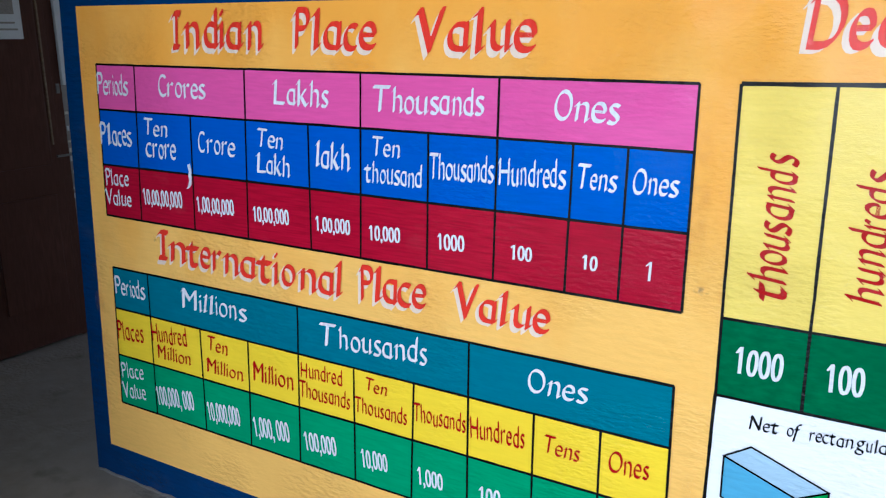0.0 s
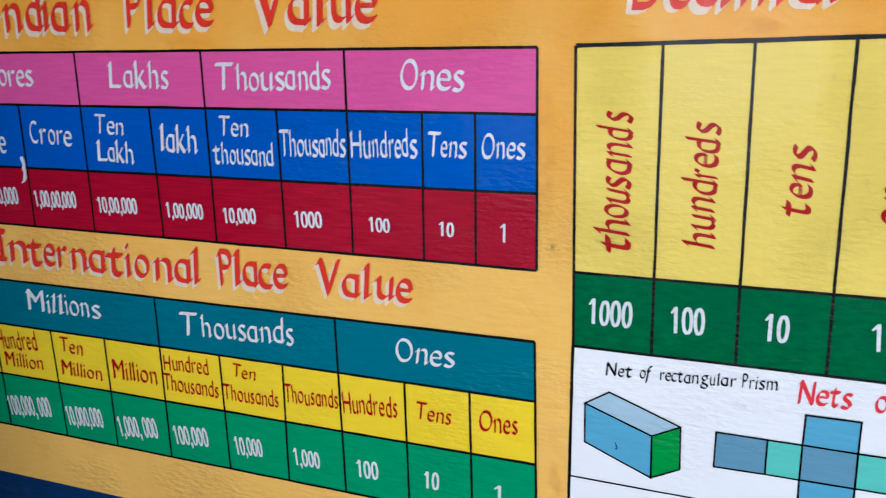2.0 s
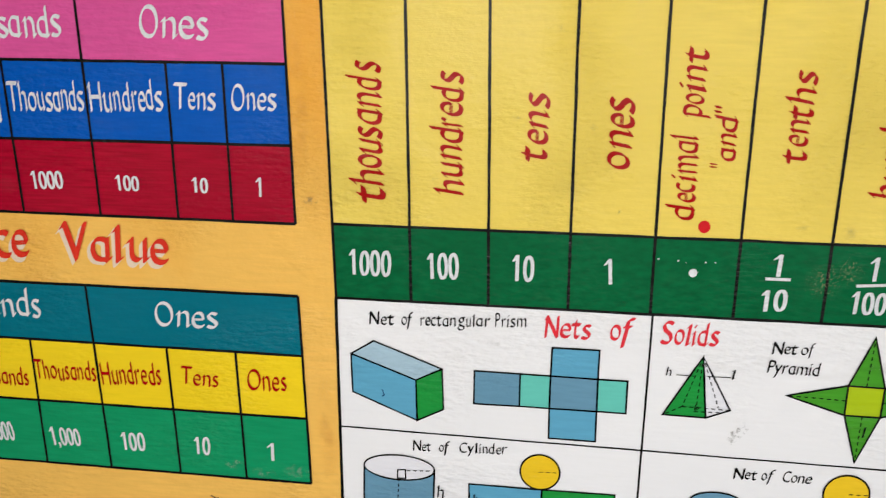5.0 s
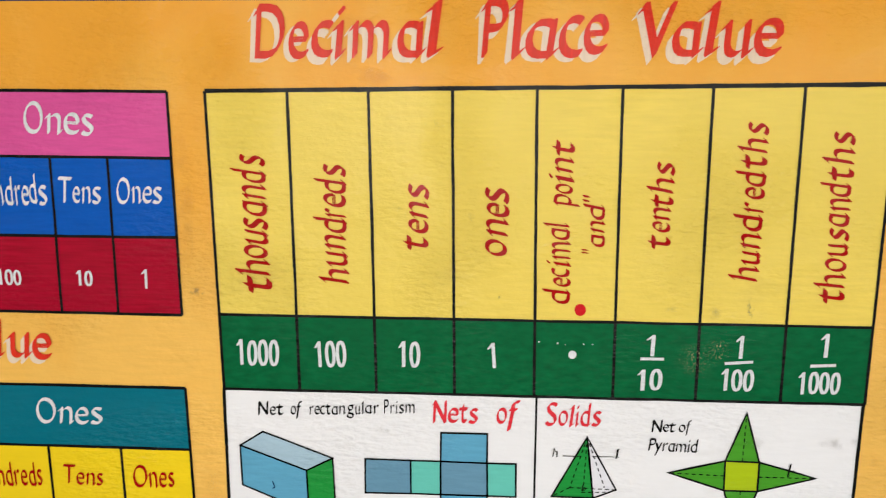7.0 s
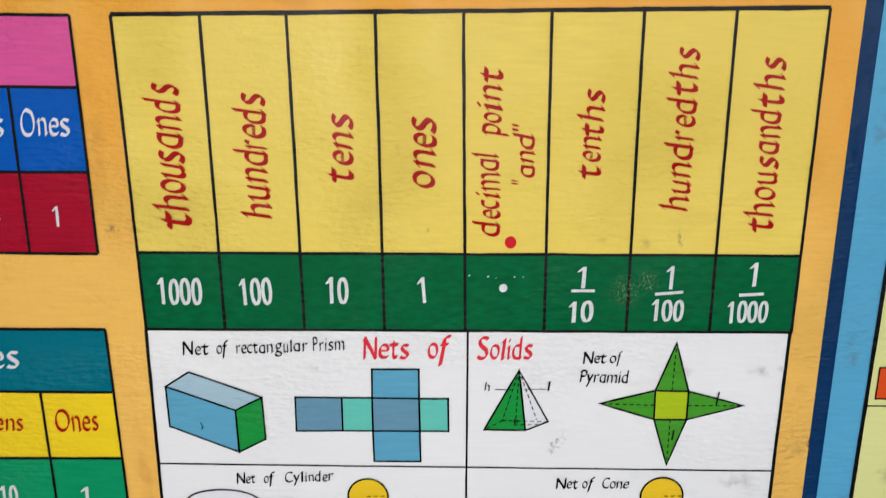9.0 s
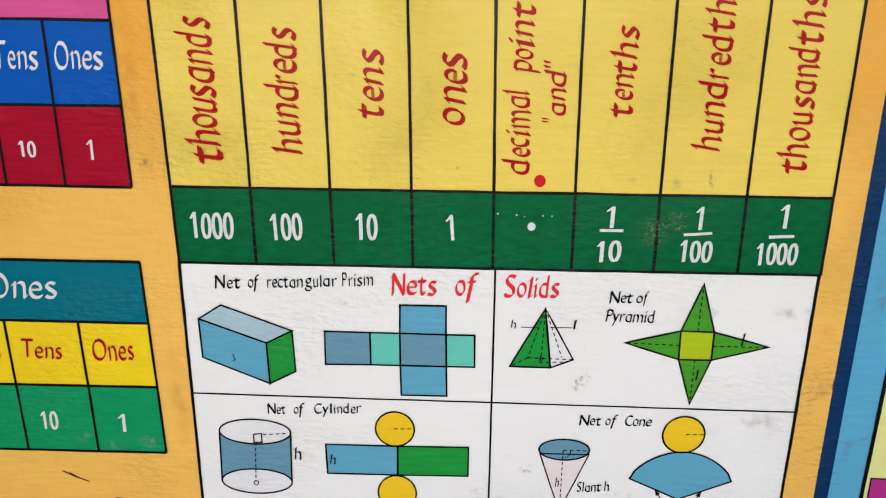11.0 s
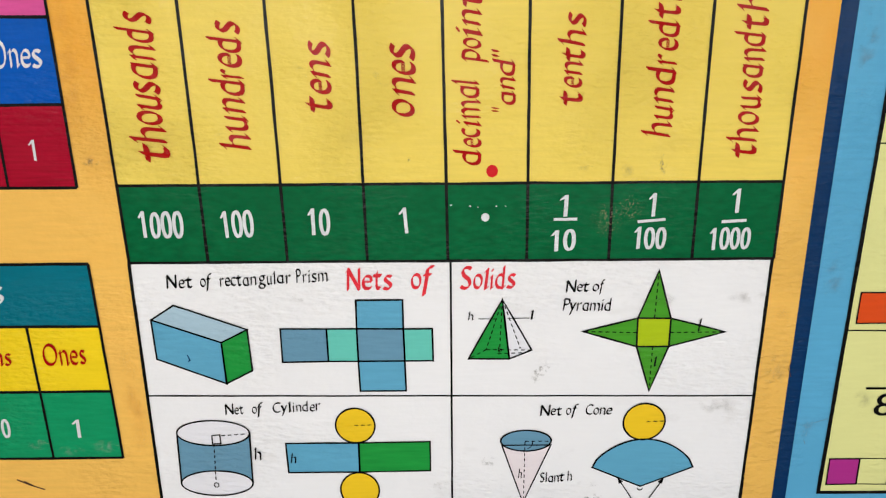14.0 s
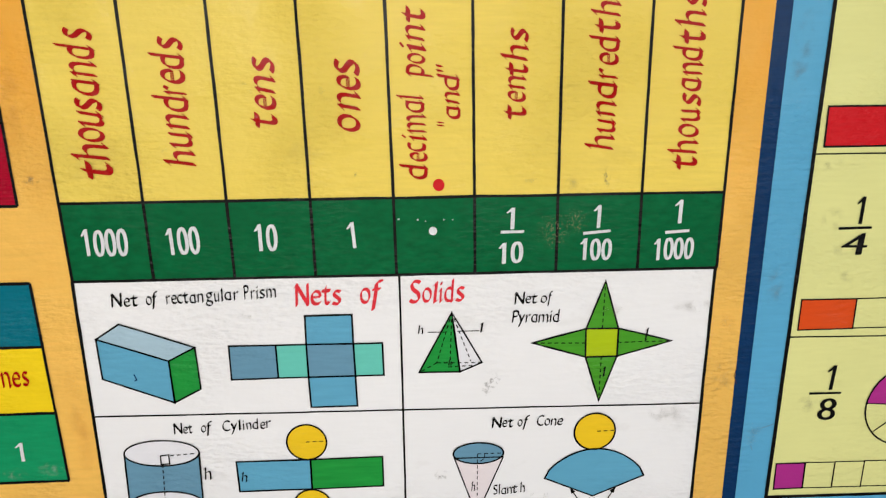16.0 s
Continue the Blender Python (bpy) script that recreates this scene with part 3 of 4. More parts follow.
drip = flat("paint_drip", [(-1.441, 1.088), (-1.432, 1.092), (-1.428, 1.074), (-1.429, 1.052), (-1.432, 1.034), (-1.442, 1.024), (-1.451, 1.021), (-1.443, 1.031), (-1.437, 1.048), (-1.440, 1.058), (-1.436, 1.070)], 0.0044, INK_WHITE, chart_a, "dried white paint splash")

# ---- chart of international place values ----
B_ROWS = [(0.746, 0.0004), (0.610, -0.0013), (0.460, 0.0029), (0.296, 0.0044)]
B_COLS = [(-1.864, 0.0647), (-1.688, 0.0419), (-1.464, 0.0251), (-1.286, 0.0442), (-1.101, 0.0418), (-0.906, 0.0251), (-0.735, 0.0449), (-0.564, 0.0138), (-0.395, 0.0136), (-0.235, 0.0068), (-0.083, 0.0000)]
chart_b = thing("place_value_chart", -1.80, 0, 0.30, "painted international place value table in teal, yellow and green", "chart", "painted charts on the wall")
heads = [(0, 1), (1, 4), (4, 7), (7, 10)]
B = [[cell(B_COLS, B_ROWS, i, j, 0, TEAL, chart_b, "teal heading cell") for i, j in heads],
     [cell(B_COLS, B_ROWS, i, i + 1, 1, SUNNY, chart_b, "bright yellow cell") for i in range(10)],
     [cell(B_COLS, B_ROWS, i, i + 1, 2, EMERALD, chart_b, "emerald green cell") for i in range(10)]]
for r in B_ROWS:
    rule("grid_line", [cross(B_COLS[0], r), cross(B_COLS[-1], r)], 0.0060, LINE, BLACK, chart_b)
for k, c in enumerate(B_COLS):
    rule("grid_line", [cross(c, B_ROWS[0 if k in (0, 1, 4, 7, 10) else 1]), cross(c, B_ROWS[3])], 0.0055, LINE + 0.0003, BLACK, chart_b)
word('Periods', -1.817, 0.660, 0.143, 0.0608, 0.8, INK_WHITE, B[0][0], spans=(0, 225, 215, 375, 375, 478, 502, 560, 560, 690, 690, 832, 832, 1000))
word('Millions', -1.516, 0.666, 0.262, 0.0619, 0.2, INK_WHITE, B[0][1], spans=(0, 263, 271, 336, 344, 427, 435, 519, 527, 576, 588, 718, 729, 863, 874, 1000))
word('Thousands', -0.995, 0.652, 0.329, 0.0695, 2.3, INK_WHITE, B[0][2], spans=(0, 173, 185, 286, 301, 398, 401, 511, 514, 593, 599, 703, 707, 820, 826, 930, 930, 1000))
word('Ones', -0.403, 0.661, 0.142, 0.0579, 0.4, INK_WHITE, B[0][3], spans=(0, 303, 331, 570, 577, 789, 803, 1000))
word('Places', -1.826, 0.509, 0.125, 0.0640, 3.7, MAROON, B[1][0])
word('Hundred', -1.662, 0.534, 0.158, 0.0597, 4.0, MAROON, B[1][1])
word('Million', -1.646, 0.484, 0.149, 0.0458, 0.8, MAROON, B[1][1])
word('Ten', -1.421, 0.555, 0.082, 0.0455, -2.8, MAROON, B[1][2])
word('Million', -1.433, 0.486, 0.149, 0.0441, -0.8, MAROON, B[1][2])
word('Million', -1.247, 0.499, 0.152, 0.0578, 1.1, MAROON, B[1][3])
word('Hundred', -1.070, 0.548, 0.144, 0.0467, 2.0, MAROON, B[1][4])
word('Thousands', -1.076, 0.490, 0.171, 0.0498, 0.7, MAROON, B[1][4])
word('Ten', -0.855, 0.560, 0.068, 0.0373, -4.2, MAROON, B[1][5])
word('Thousands', -0.889, 0.491, 0.160, 0.0479, 0.7, MAROON, B[1][5])
word('Thousands', -0.707, 0.512, 0.146, 0.0508, 2.0, MAROON, B[1][6])
word('Hundreds', -0.550, 0.510, 0.144, 0.0565, 3.6, MAROON, B[1][7])
word('Tens', -0.361, 0.525, 0.085, 0.0451, -2.7, MAROON, B[1][8])
word('Ones', -0.209, 0.520, 0.088, 0.0524, 2.6, MAROON, B[1][9])
word('Place', -1.828, 0.379, 0.109, 0.0550, 6.3, INK_WHITE, B[2][0])
word('Value', -1.833, 0.309, 0.115, 0.0559, 6.5, INK_WHITE, B[2][0])
number('100,000, 000', -1.667, 0.324, 0.168, 0.0639, 5.8, INK_WHITE, B[2][1])
number('10,000,000', -1.442, 0.327, 0.133, 0.0615, 5.7, INK_WHITE, B[2][2])
number('1,000, 000', -1.256, 0.325, 0.136, 0.0625, 6.3, INK_WHITE, B[2][3])
number('100,000', -1.067, 0.333, 0.112, 0.0569, 6.2, INK_WHITE, B[2][4])
number('10,000', -0.874, 0.339, 0.084, 0.0533, 4.9, INK_WHITE, B[2][5])
number('1,000', -0.700, 0.341, 0.075, 0.0497, 3.1, INK_WHITE, B[2][6])
number('100', -0.525, 0.344, 0.058, 0.0488, 1.0, INK_WHITE, B[2][7])
number('10', -0.350, 0.349, 0.038, 0.0472, -1.5, INK_WHITE, B[2][8])
number('1', -0.181, 0.347, 0.017, 0.0460, 0.0, INK_WHITE, B[2][9])

# ---- chart of decimal place values ----
D_ROWS = [(1.338, 0.0089), (0.904, -0.0025), (0.747, -0.0013)]
D_COLS = [(-0.004, 0.0019), (0.150, 0.0028), (0.310, -0.0037), (0.468, -0.0065), (0.630, -0.0130), (0.783, -0.0130), (0.941, -0.0120), (1.104, -0.0148), (1.261, -0.0130)]
chart_d = thing("place_value_chart", 0.0, 0, 0.747, "painted decimal place value table in lemon and bottle green", "chart", "painted charts on the wall")
D = [[cell(D_COLS, D_ROWS, i, i + 1, r, m, chart_d, lab) for i in range(8)] for r, m, lab in ((0, LEMON, "tall lemon yellow cell"), (1, BOTTLE, "bottle green cell"))]
for k, r in enumerate(D_ROWS):
    rule("grid_line", [cross(D_COLS[0], r), cross(D_COLS[-1], r)], 0.0080 if k == 0 else 0.0056, LINE, BLACK, chart_d)
for c in D_COLS:
    rule("grid_line", [cross(c, D_ROWS[0]), cross(c, D_ROWS[2])], 0.0057, LINE + 0.0003, BLACK, chart_d)
word('thousands', 0.103, 0.949, 0.272, 0.0680, 89.5, MAROON, D[0][0], lean=0.21, thin=-0.025, nib=0.084, spans=(0, 136, 132, 257, 257, 357, 357, 471, 463, 555, 563, 676, 684, 790, 798, 904, 915, 1000))
word('hundreds', 0.257, 0.971, 0.233, 0.0640, 89.8, MAROON, D[0][1], lean=0.21, thin=-0.025, nib=0.084, spans=(0, 137, 142, 279, 292, 421, 429, 567, 558, 639, 644, 760, 755, 884, 893, 1000))
word('tens', 0.412, 1.039, 0.128, 0.0490, 88.7, MAROON, D[0][2], lean=0.21, thin=-0.025, nib=0.084, spans=(0, 234, 258, 477, 484, 750, 766, 1000))
word('ones', 0.565, 1.030, 0.132, 0.0450, 90.0, MAROON, D[0][3], lean=0.21, thin=-0.025, nib=0.084, spans=(0, 250, 288, 561, 568, 780, 758, 1000))
word('decimal', 0.684, 0.938, 0.160, 0.0524, 91.8, MAROON, D[0][4], lean=0.21, thin=-0.025, nib=0.084, spans=(0, 200, 212, 331, 331, 450, 456, 544, 544, 775, 781, 931, 931, 1000))
word('point', 0.681, 1.126, 0.124, 0.0447, 89.1, MAROON, D[0][4], lean=0.21, thin=-0.025, nib=0.084, spans=(0, 194, 194, 347, 355, 500, 508, 750, 766, 1000))
word('"and"', 0.745, 1.038, 0.112, 0.0434, 91.0, MAROON, D[0][4], lean=0.21, thin=-0.025, nib=0.084, spans=(0, 80, 107, 339, 348, 571, 571, 857, 875, 1000))
word('tenths', 0.863, 1.047, 0.164, 0.0492, 88.9, MAROON, D[0][5], lean=0.21, thin=-0.025, nib=0.084, spans=(0, 171, 195, 323, 329, 494, 482, 634, 640, 829, 841, 1000))
word('hundredths', 1.031, 0.987, 0.297, 0.0559, 90.6, MAROON, D[0][6], lean=0.21, thin=-0.025, nib=0.084, spans=(0, 104, 108, 202, 212, 316, 323, 438, 441, 512, 525, 603, 603, 707, 714, 805, 808, 906, 916, 1000))
word('thousandths', 1.190, 0.948, 0.320, 0.0579, 91.8, MAROON, D[0][7], lean=0.21, thin=-0.025, nib=0.084, spans=(0, 94, 91, 184, 191, 272, 278, 363, 369, 453, 456, 538, 544, 628, 628, 719, 722, 806, 812, 909, 919, 1000))
number('1000', 0.028, 0.799, 0.086, 0.0561, -0.7, INK_WHITE, D[1][0])
number('100', 0.187, 0.798, 0.063, 0.0555, 1.8, INK_WHITE, D[1][1])
number('10', 0.353, 0.802, 0.043, 0.0550, 0.0, INK_WHITE, D[1][2])
number('1', 0.528, 0.803, 0.015, 0.0533, 3.8, INK_WHITE, D[1][3])
number('1', 0.830, 0.836, 0.017, 0.0430, 0.0, INK_WHITE, D[1][5])
number('10', 0.819, 0.765, 0.048, 0.0448, 1.2, INK_WHITE, D[1][5])
number('1', 0.998, 0.834, 0.015, 0.0470, 0.0, INK_WHITE, D[1][6])
number('100', 0.978, 0.767, 0.062, 0.0470, 0.9, INK_WHITE, D[1][6])
number('1', 1.154, 0.840, 0.016, 0.0480, 0.0, INK_WHITE, D[1][7])
number('1000', 1.123, 0.764, 0.079, 0.0469, 1.5, INK_WHITE, D[1][7])
flat("decimal_point", oval(0.704, 0.926, 0.0108, 0.0118), 0.0038, SIGNAL, D[0][4], "round red dot")
flat("decimal_point", oval(0.692, 0.835, 0.0078, 0.0082), 0.0038, INK_WHITE, D[1][4], "round white dot")
for c, a, b in ((5, (0.822, 0.830), (0.867, 0.830)), (6, (0.982, 0.824), (1.035, 0.828)), (7, (1.142, 0.822), (1.189, 0.825))):
    rule("fraction_bar", [a, b], 0.0060, 0.0038, INK_WHITE, D[1][c])
for x0, z0, s in ((0.627, 0.860, 1.7), (0.663, 0.858, 1.8), (0.678, 0.855, 0.8), (0.713, 0.857, 1.4), (0.730, 0.857, 1.1)):
    flat("paint_speck", oval(x0, z0, 0.0012 * s, 0.0008 * s, n=8), 0.0037, INK_WHITE, D[1][4], "small white paint speck")

# ---- titles ----
def title(words, label):
    t = thing("painted_title", words[0][1], 0, words[0][2], label, "title", "painted titles on the wall")
    for text, x, z, w, h, turn, spans in words:
        fronts = set_word(text, x, z, w, h, turn, -0.024, 0.090, 0.11, 43, 6, 0.014, 0.0042, spans)
        backs = set_word(text, x - 0.010, z - 0.0105, w, h, turn, -0.022, 0.096, 0.11, 43, 6, 0.014, 0.0024, spans)
        for (v, f), (bv, bf) in zip(fronts, backs):
            front = mesh_from("letter", v, f, RED, t)
            mesh_from("shadow", bv, bf, SHADE_WHITE, front, "cream painted drop shadow")


title([('Indian', -1.457, 1.397, 0.329, 0.1001, -0.2, (0, 128, 134, 340, 362, 541, 517, 602, 605, 793, 815, 1000)), ('Place', -1.032, 1.395, 0.243, 0.0970, 0.0, (0, 214, 235, 350, 366, 617, 609, 790, 790, 1000)), ('Value', -0.688, 1.389, 0.291, 0.0934, 0.6, (0, 282, 282, 488, 498, 601, 612, 821, 821, 1000))],
      'red "Indian Place Value" title lettering with cream shadow')
title([('International', -1.596, 0.800, 0.683, 0.0953, -0.5, (0, 74, 67, 184, 168, 255, 255, 319, 319, 384, 387, 484, 481, 574, 567, 657, 654, 691, 700, 771, 784, 884, 881, 965, 962, 1000)), ('Place', -0.860, 0.797, 0.195, 0.0932, 2.3, (0, 226, 221, 359, 349, 600, 569, 785, 785, 1000)), ('Value', -0.593, 0.804, 0.240, 0.0851, -0.2, (0, 279, 271, 479, 488, 587, 612, 829, 825, 1000))],
      'red "International Place Value" title lettering with cream shadow')
title([('Decimal', 0.097, 1.398, 0.347, 0.0985, 0.2, (0, 170, 184, 294, 305, 427, 418, 493, 507, 732, 758, 911, 905, 1000)), ('Place', 0.511, 1.398, 0.226, 0.1018, 1.0, (0, 221, 226, 350, 350, 615, 611, 810, 805, 1000)), ('Value', 0.785, 1.397, 0.253, 0.0940, 0.2, (0, 273, 245, 466, 458, 573, 573, 806, 802, 1000))],
      'red "Decimal Place Value" title lettering with cream shadow')

# ---- nets of solids ----
N_ROWS = [(0.747, -0.0013), (0.448, -0.0072), (0.136, -0.0141)]
N_COLS = [(-0.018, 0.0198), (0.624, 0.0016), (1.255, -0.0082)]
chart_n = thing("nets_of_solids_chart", 0.0, 0, 0.13, "white painted chart of solids and their nets, smudged", "chart", "painted charts on the wall")
N = [cell(N_COLS, N_ROWS, c, c + 1, r, WHITE, chart_n, "white painted field, faintly smudged") for r in (0, 1) for c in (0, 1)]
rule("grid_line", [cross(N_COLS[0], N_ROWS[1]), cross(N_COLS[2], N_ROWS[1])], 0.0036, LINE, BLACK, chart_n)
rule("grid_line", [cross(N_COLS[1], N_ROWS[0]), cross(N_COLS[1], N_ROWS[2])], 0.0042, LINE + 0.0003, BLACK, chart_n)
for c in (0, 2):
    rule("grid_line", [cross(N_COLS[c], N_ROWS[0]), cross(N_COLS[c], N_ROWS[2])], 0.0066, LINE + 0.0003, BLACK, chart_n)
word('Net of rectangular Prism', 0.064, 0.692, 0.322, 0.0306, 2.3, BLACK, N[0], spans=(0, 75, 78, 118, 118, 168, 211, 248, 242, 292, 329, 360, 363, 398, 398, 432, 432, 469, 472, 516, 516, 562, 565, 618, 618, 655, 661, 680, 683, 730, 733, 773, 801, 835, 839, 870, 873, 891, 894, 929, 932, 1000))
word('Nets', 0.419, 0.686, 0.092, 0.0479, 0.6, SCARLET, N[0], nib=0.085, spans=(0, 326, 337, 576, 576, 783, 783, 1000))
word('of', 0.547, 0.688, 0.049, 0.0492, 1.2, SCARLET, N[0], nib=0.085, spans=(0, 429, 408, 1000))
word('Solids', 0.643, 0.686, 0.110, 0.0500, 0.0, SCARLET, N[1], nib=0.085, spans=(0, 218, 236, 409, 427, 527, 527, 609, 627, 818, 827, 1000))
word('Net of', 0.851, 0.678, 0.078, 0.0259, 1.5, BLACK, N[1])
word('Pyramid', 0.847, 0.637, 0.097, 0.0280, 0.0, BLACK, N[1])
word('Net of Cylinder', 0.149, 0.402, 0.203, 0.0267, 2.2, BLACK, N[2], spans=(0, 99, 99, 148, 148, 197, 281, 335, 330, 409, 498, 586, 581, 655, 655, 700, 700, 729, 734, 803, 803, 872, 882, 936, 936, 1000))
word('Net of Cone', 0.809, 0.395, 0.152, 0.0270, 0.7, BLACK, N[3], spans=(0, 151, 151, 224, 224, 309, 362, 434, 434, 539, 632, 737, 737, 816, 816, 914, 914, 1000))
word('Slant h', 0.815, 0.226, 0.071, 0.0269, 3.2, BLACK, N[3])
word('Slant h', 1.036, 0.128, 0.074, 0.0229, 1.5, BLACK, N[3])


def shape(t, name, pts, material, label="", edge=0.0036, depth=0.0030):
    face = flat(name, pts, depth, material, t, label)
    rule("outline", pts, edge, depth + 0.0012, BLACK, face, closed=True, shake=0.0004)
    return face


def drawing(name, x, z, label):
    return thing(name, x, 0, z, label, "drawing", "painted solids and nets")


t = t_prism = drawing("prism_drawing", 0.12, 0.48, "painted blue rectangular prism with a green end face")
shape(t, "front_face", [(0.023, 0.624), (0.159, 0.572), (0.160, 0.477), (0.023, 0.535)], AZURE)
shape(t, "top_face", [(0.023, 0.624), (0.072, 0.656), (0.214, 0.601), (0.159, 0.572)], ICE, "pale blue top face")
shape(t, "end_face", [(0.159, 0.572), (0.214, 0.601), (0.216, 0.507), (0.160, 0.477)], GREEN, "green end face")
t = drawing("prism_net_drawing", 0.43, 0.457, "painted cross-shaped net of a prism in blues")
up, dn = [(0.281, 0.602), (0.374, 0.601), (0.435, 0.601), (0.529, 0.600), (0.587, 0.600)], [(0.280, 0.526), (0.374, 0.527), (0.435, 0.527), (0.530, 0.527), (0.588, 0.527)]
for k, m in enumerate((STEEL, MINT, STEEL, MINT)):
    shape(t, "net_face", [up[k], up[k + 1], dn[k + 1], dn[k]], m)
shape(t, "net_face", [(0.436, 0.664), (0.529, 0.664), up[3], up[2]], AZURE)
shape(t, "net_face", [dn[2], dn[3], (0.531, 0.457), (0.436, 0.457)], AZURE)
t = drawing("pyramid_drawing", 0.72, 0.53, "painted square pyramid, one green and one white face")
f = shape(t, "green_face", [(0.727, 0.663), (0.660, 0.531), (0.743, 0.530)], GREEN)
w = shape(t, "white_face", [(0.727, 0.663), (0.743, 0.530), (0.788, 0.550)], LILAC)
for p, q, o in (((0.727, 0.663), (0.696, 0.552), f), ((0.696, 0.552), (0.660, 0.531), f), ((0.696, 0.552), (0.788, 0.550), f), ((0.727, 0.663), (0.723, 0.548), f), ((0.727, 0.663), (0.765, 0.554), w), ((0.719, 0.542), (0.768, 0.544), w)):
    dashes("dashed_edge", p, q, 0.0022, 0.0043, BLACK, o)
rule("pointer", [(0.679, 0.621), (0.713, 0.621)], 0.0016, 0.0043, BLACK, t)
rule("pointer", [(0.738, 0.622), (0.782, 0.622)], 0.0016, 0.0043, BLACK, t)
t = drawing("pyramid_net_drawing", 1.03, 0.453, "painted four-pointed green pyramid net with lime square")
sq = [(0.998, 0.620), (1.064, 0.619), (1.065, 0.556), (1.000, 0.556)]
for k, tip in enumerate(((1.032, 0.723), (1.175, 0.588), (1.033, 0.453), (0.889, 0.591))):
    f = shape(t, "net_triangle", [sq[k], tip, sq[(k + 1) % 4]], FERN)
    mid = Vector(sq[k]).lerp(Vector(sq[(k + 1) % 4]), 0.5)
    dashes("dashed_height", mid, tip, 0.0022, 0.0044, BLACK, f)
shape(t, "net_square", sq, LIME, "lime yellow base square", depth=0.0032)
t = drawing("cylinder_drawing", 0.115, 0.195, "painted cylinder outline with a blue band")
lower = oval(0.113, 0.229, 0.078, 0.032)
body = [(0.040, 0.357), (0.0348, 0.232)] + oval(0.113, 0.229, 0.078, 0.032, 178, 2, 24)[1:-1] + [(0.191, 0.232), (0.195, 0.357)] + oval(0.118, 0.357, 0.0775, 0.031, 0, -180, 24)[1:-1]
flat("side", body, 0.0030, STEEL, t, "steel blue side")
shape(t, "top_face", oval(0.118, 0.357, 0.0775, 0.031), LILAC, "white oval", depth=0.0033)
shape(t, "base_face", lower, LILAC, "white oval", depth=0.0033)
rule("outline", [(0.0405, 0.357), (0.035, 0.230)], 0.0036, 0.0047, BLACK, t)
rule("outline", [(0.1955, 0.357), (0.191, 0.230)], 0.0036, 0.0047, BLACK, t)
rule("right_angle_mark", [(0.115, 0.351), (0.132, 0.353), (0.132, 0.331), (0.114, 0.330)], 0.0028, 0.0050, BLACK, t, closed=True)
dashes("dashed_radius", (0.135, 0.351), (0.189, 0.355), 0.0024, 0.0050, BLACK, t)
dashes("dashed_height", (0.117, 0.330), (0.111, 0.234), 0.0024, 0.0050, BLACK, t)
rule("centre_mark", oval(0.111, 0.225, 0.0050, 0.0055, n=12), 0.0022, 0.0050, BLACK, t, closed=True)
t = drawing("cylinder_net_drawing", 0.42, 0.163, "painted cylinder net with two yellow discs")
shape(t, "net_rectangle", [(0.270, 0.330), (0.426, 0.330), (0.425, 0.256), (0.271, 0.255)], AZURE, "blue half")
shape(t, "net_rectangle", [(0.426, 0.330), (0.578, 0.332), (0.578, 0.258), (0.425, 0.256)], GREEN, "green half")
f = shape(t, "net_disc", oval(0.421, 0.373, 0.0415, 0.0425), GOLD, "golden yellow disc", depth=0.0032)
dashes("dashed_radius", (0.419, 0.374), (0.456, 0.375), 0.0020, 0.0047, BLACK, f)
shape(t, "net_disc", oval(0.423, 0.209, 0.0420, 0.0455), GOLD, "golden yellow disc", depth=0.0032)
t = drawing("cone_drawing", 0.78, 0.173, "painted upturned cone with a slate blue top")
shape(t, "side", [(0.731, 0.322), (0.779, 0.173), (0.835, 0.322)], BLUSH, "faint pink side", edge=0.0028)
f = shape(t, "top_face", oval(0.782, 0.333, 0.0535, 0.026), STEEL, "slate blue oval", depth=0.0033)
dashes("dashed_height", (0.780, 0.331), (0.780, 0.183), 0.0020, 0.0048, BLACK, t)
dashes("dashed_radius", (0.780, 0.332), (0.833, 0.332), 0.0020, 0.0048, BLACK, f)
rule("angle_mark", oval(0.780, 0.328, 0.016, 0.016, -70, 20, 8), 0.0020, 0.0048, BLACK, f)
t = drawing("cone_net_drawing", 1.03, 0.15, "painted cone net, blue fan below a yellow disc")
f = shape(t, "net_disc", oval(1.029, 0.378, 0.0435, 0.0445), GOLD, "golden yellow disc", depth=0.0032)
dashes("dashed_radius", (1.034, 0.379), (1.071, 0.380), 0.0020, 0.0047, BLACK, f)
arc = [(0.926 + 0.216 * s, 0.264 + 0.071 * math.sin(math.pi * s) ** 0.62) for s in [i / 24 for i in range(25)]]
shape(t, "fan", arc + [(1.033, 0.214)], AZURE, "blue circular sector")
for tip in ((0.983, 0.236), (1.082, 0.235)):
    rule("pointer", [(1.036, 0.150), tip], 0.0024, 0.0044, BLACK, t)
    d = (Vector(tip) - Vector((1.036, 0.150))).normalized()
    n = Vector((-d.y, d.x))
    p = Vector(tip)
    flat("arrow_head", [tuple(p), tuple(p - d * 0.014 + n * 0.005), tuple(p - d * 0.014 - n * 0.005)], 0.0044, BLACK, t)
rule("centre_mark", oval(1.032, 0.211, 0.0055, 0.006, 180, 360, 8), 0.0020, 0.0050, BLACK, t)
word('h', 0.659, 0.618, 0.012, 0.0200, 0.0, BLACK, N[1], depth=0.0052)
word('l', 0.783, 0.619, 0.008, 0.0210, 0.0, BLACK, N[1], depth=0.0052)
word('b', 0.719, 0.546, 0.009, 0.0130, 0.0, BLACK, N[1], depth=0.0052)
word('l', 1.119, 0.591, 0.007, 0.0280, 0.0, BLACK, N[1], depth=0.0052)
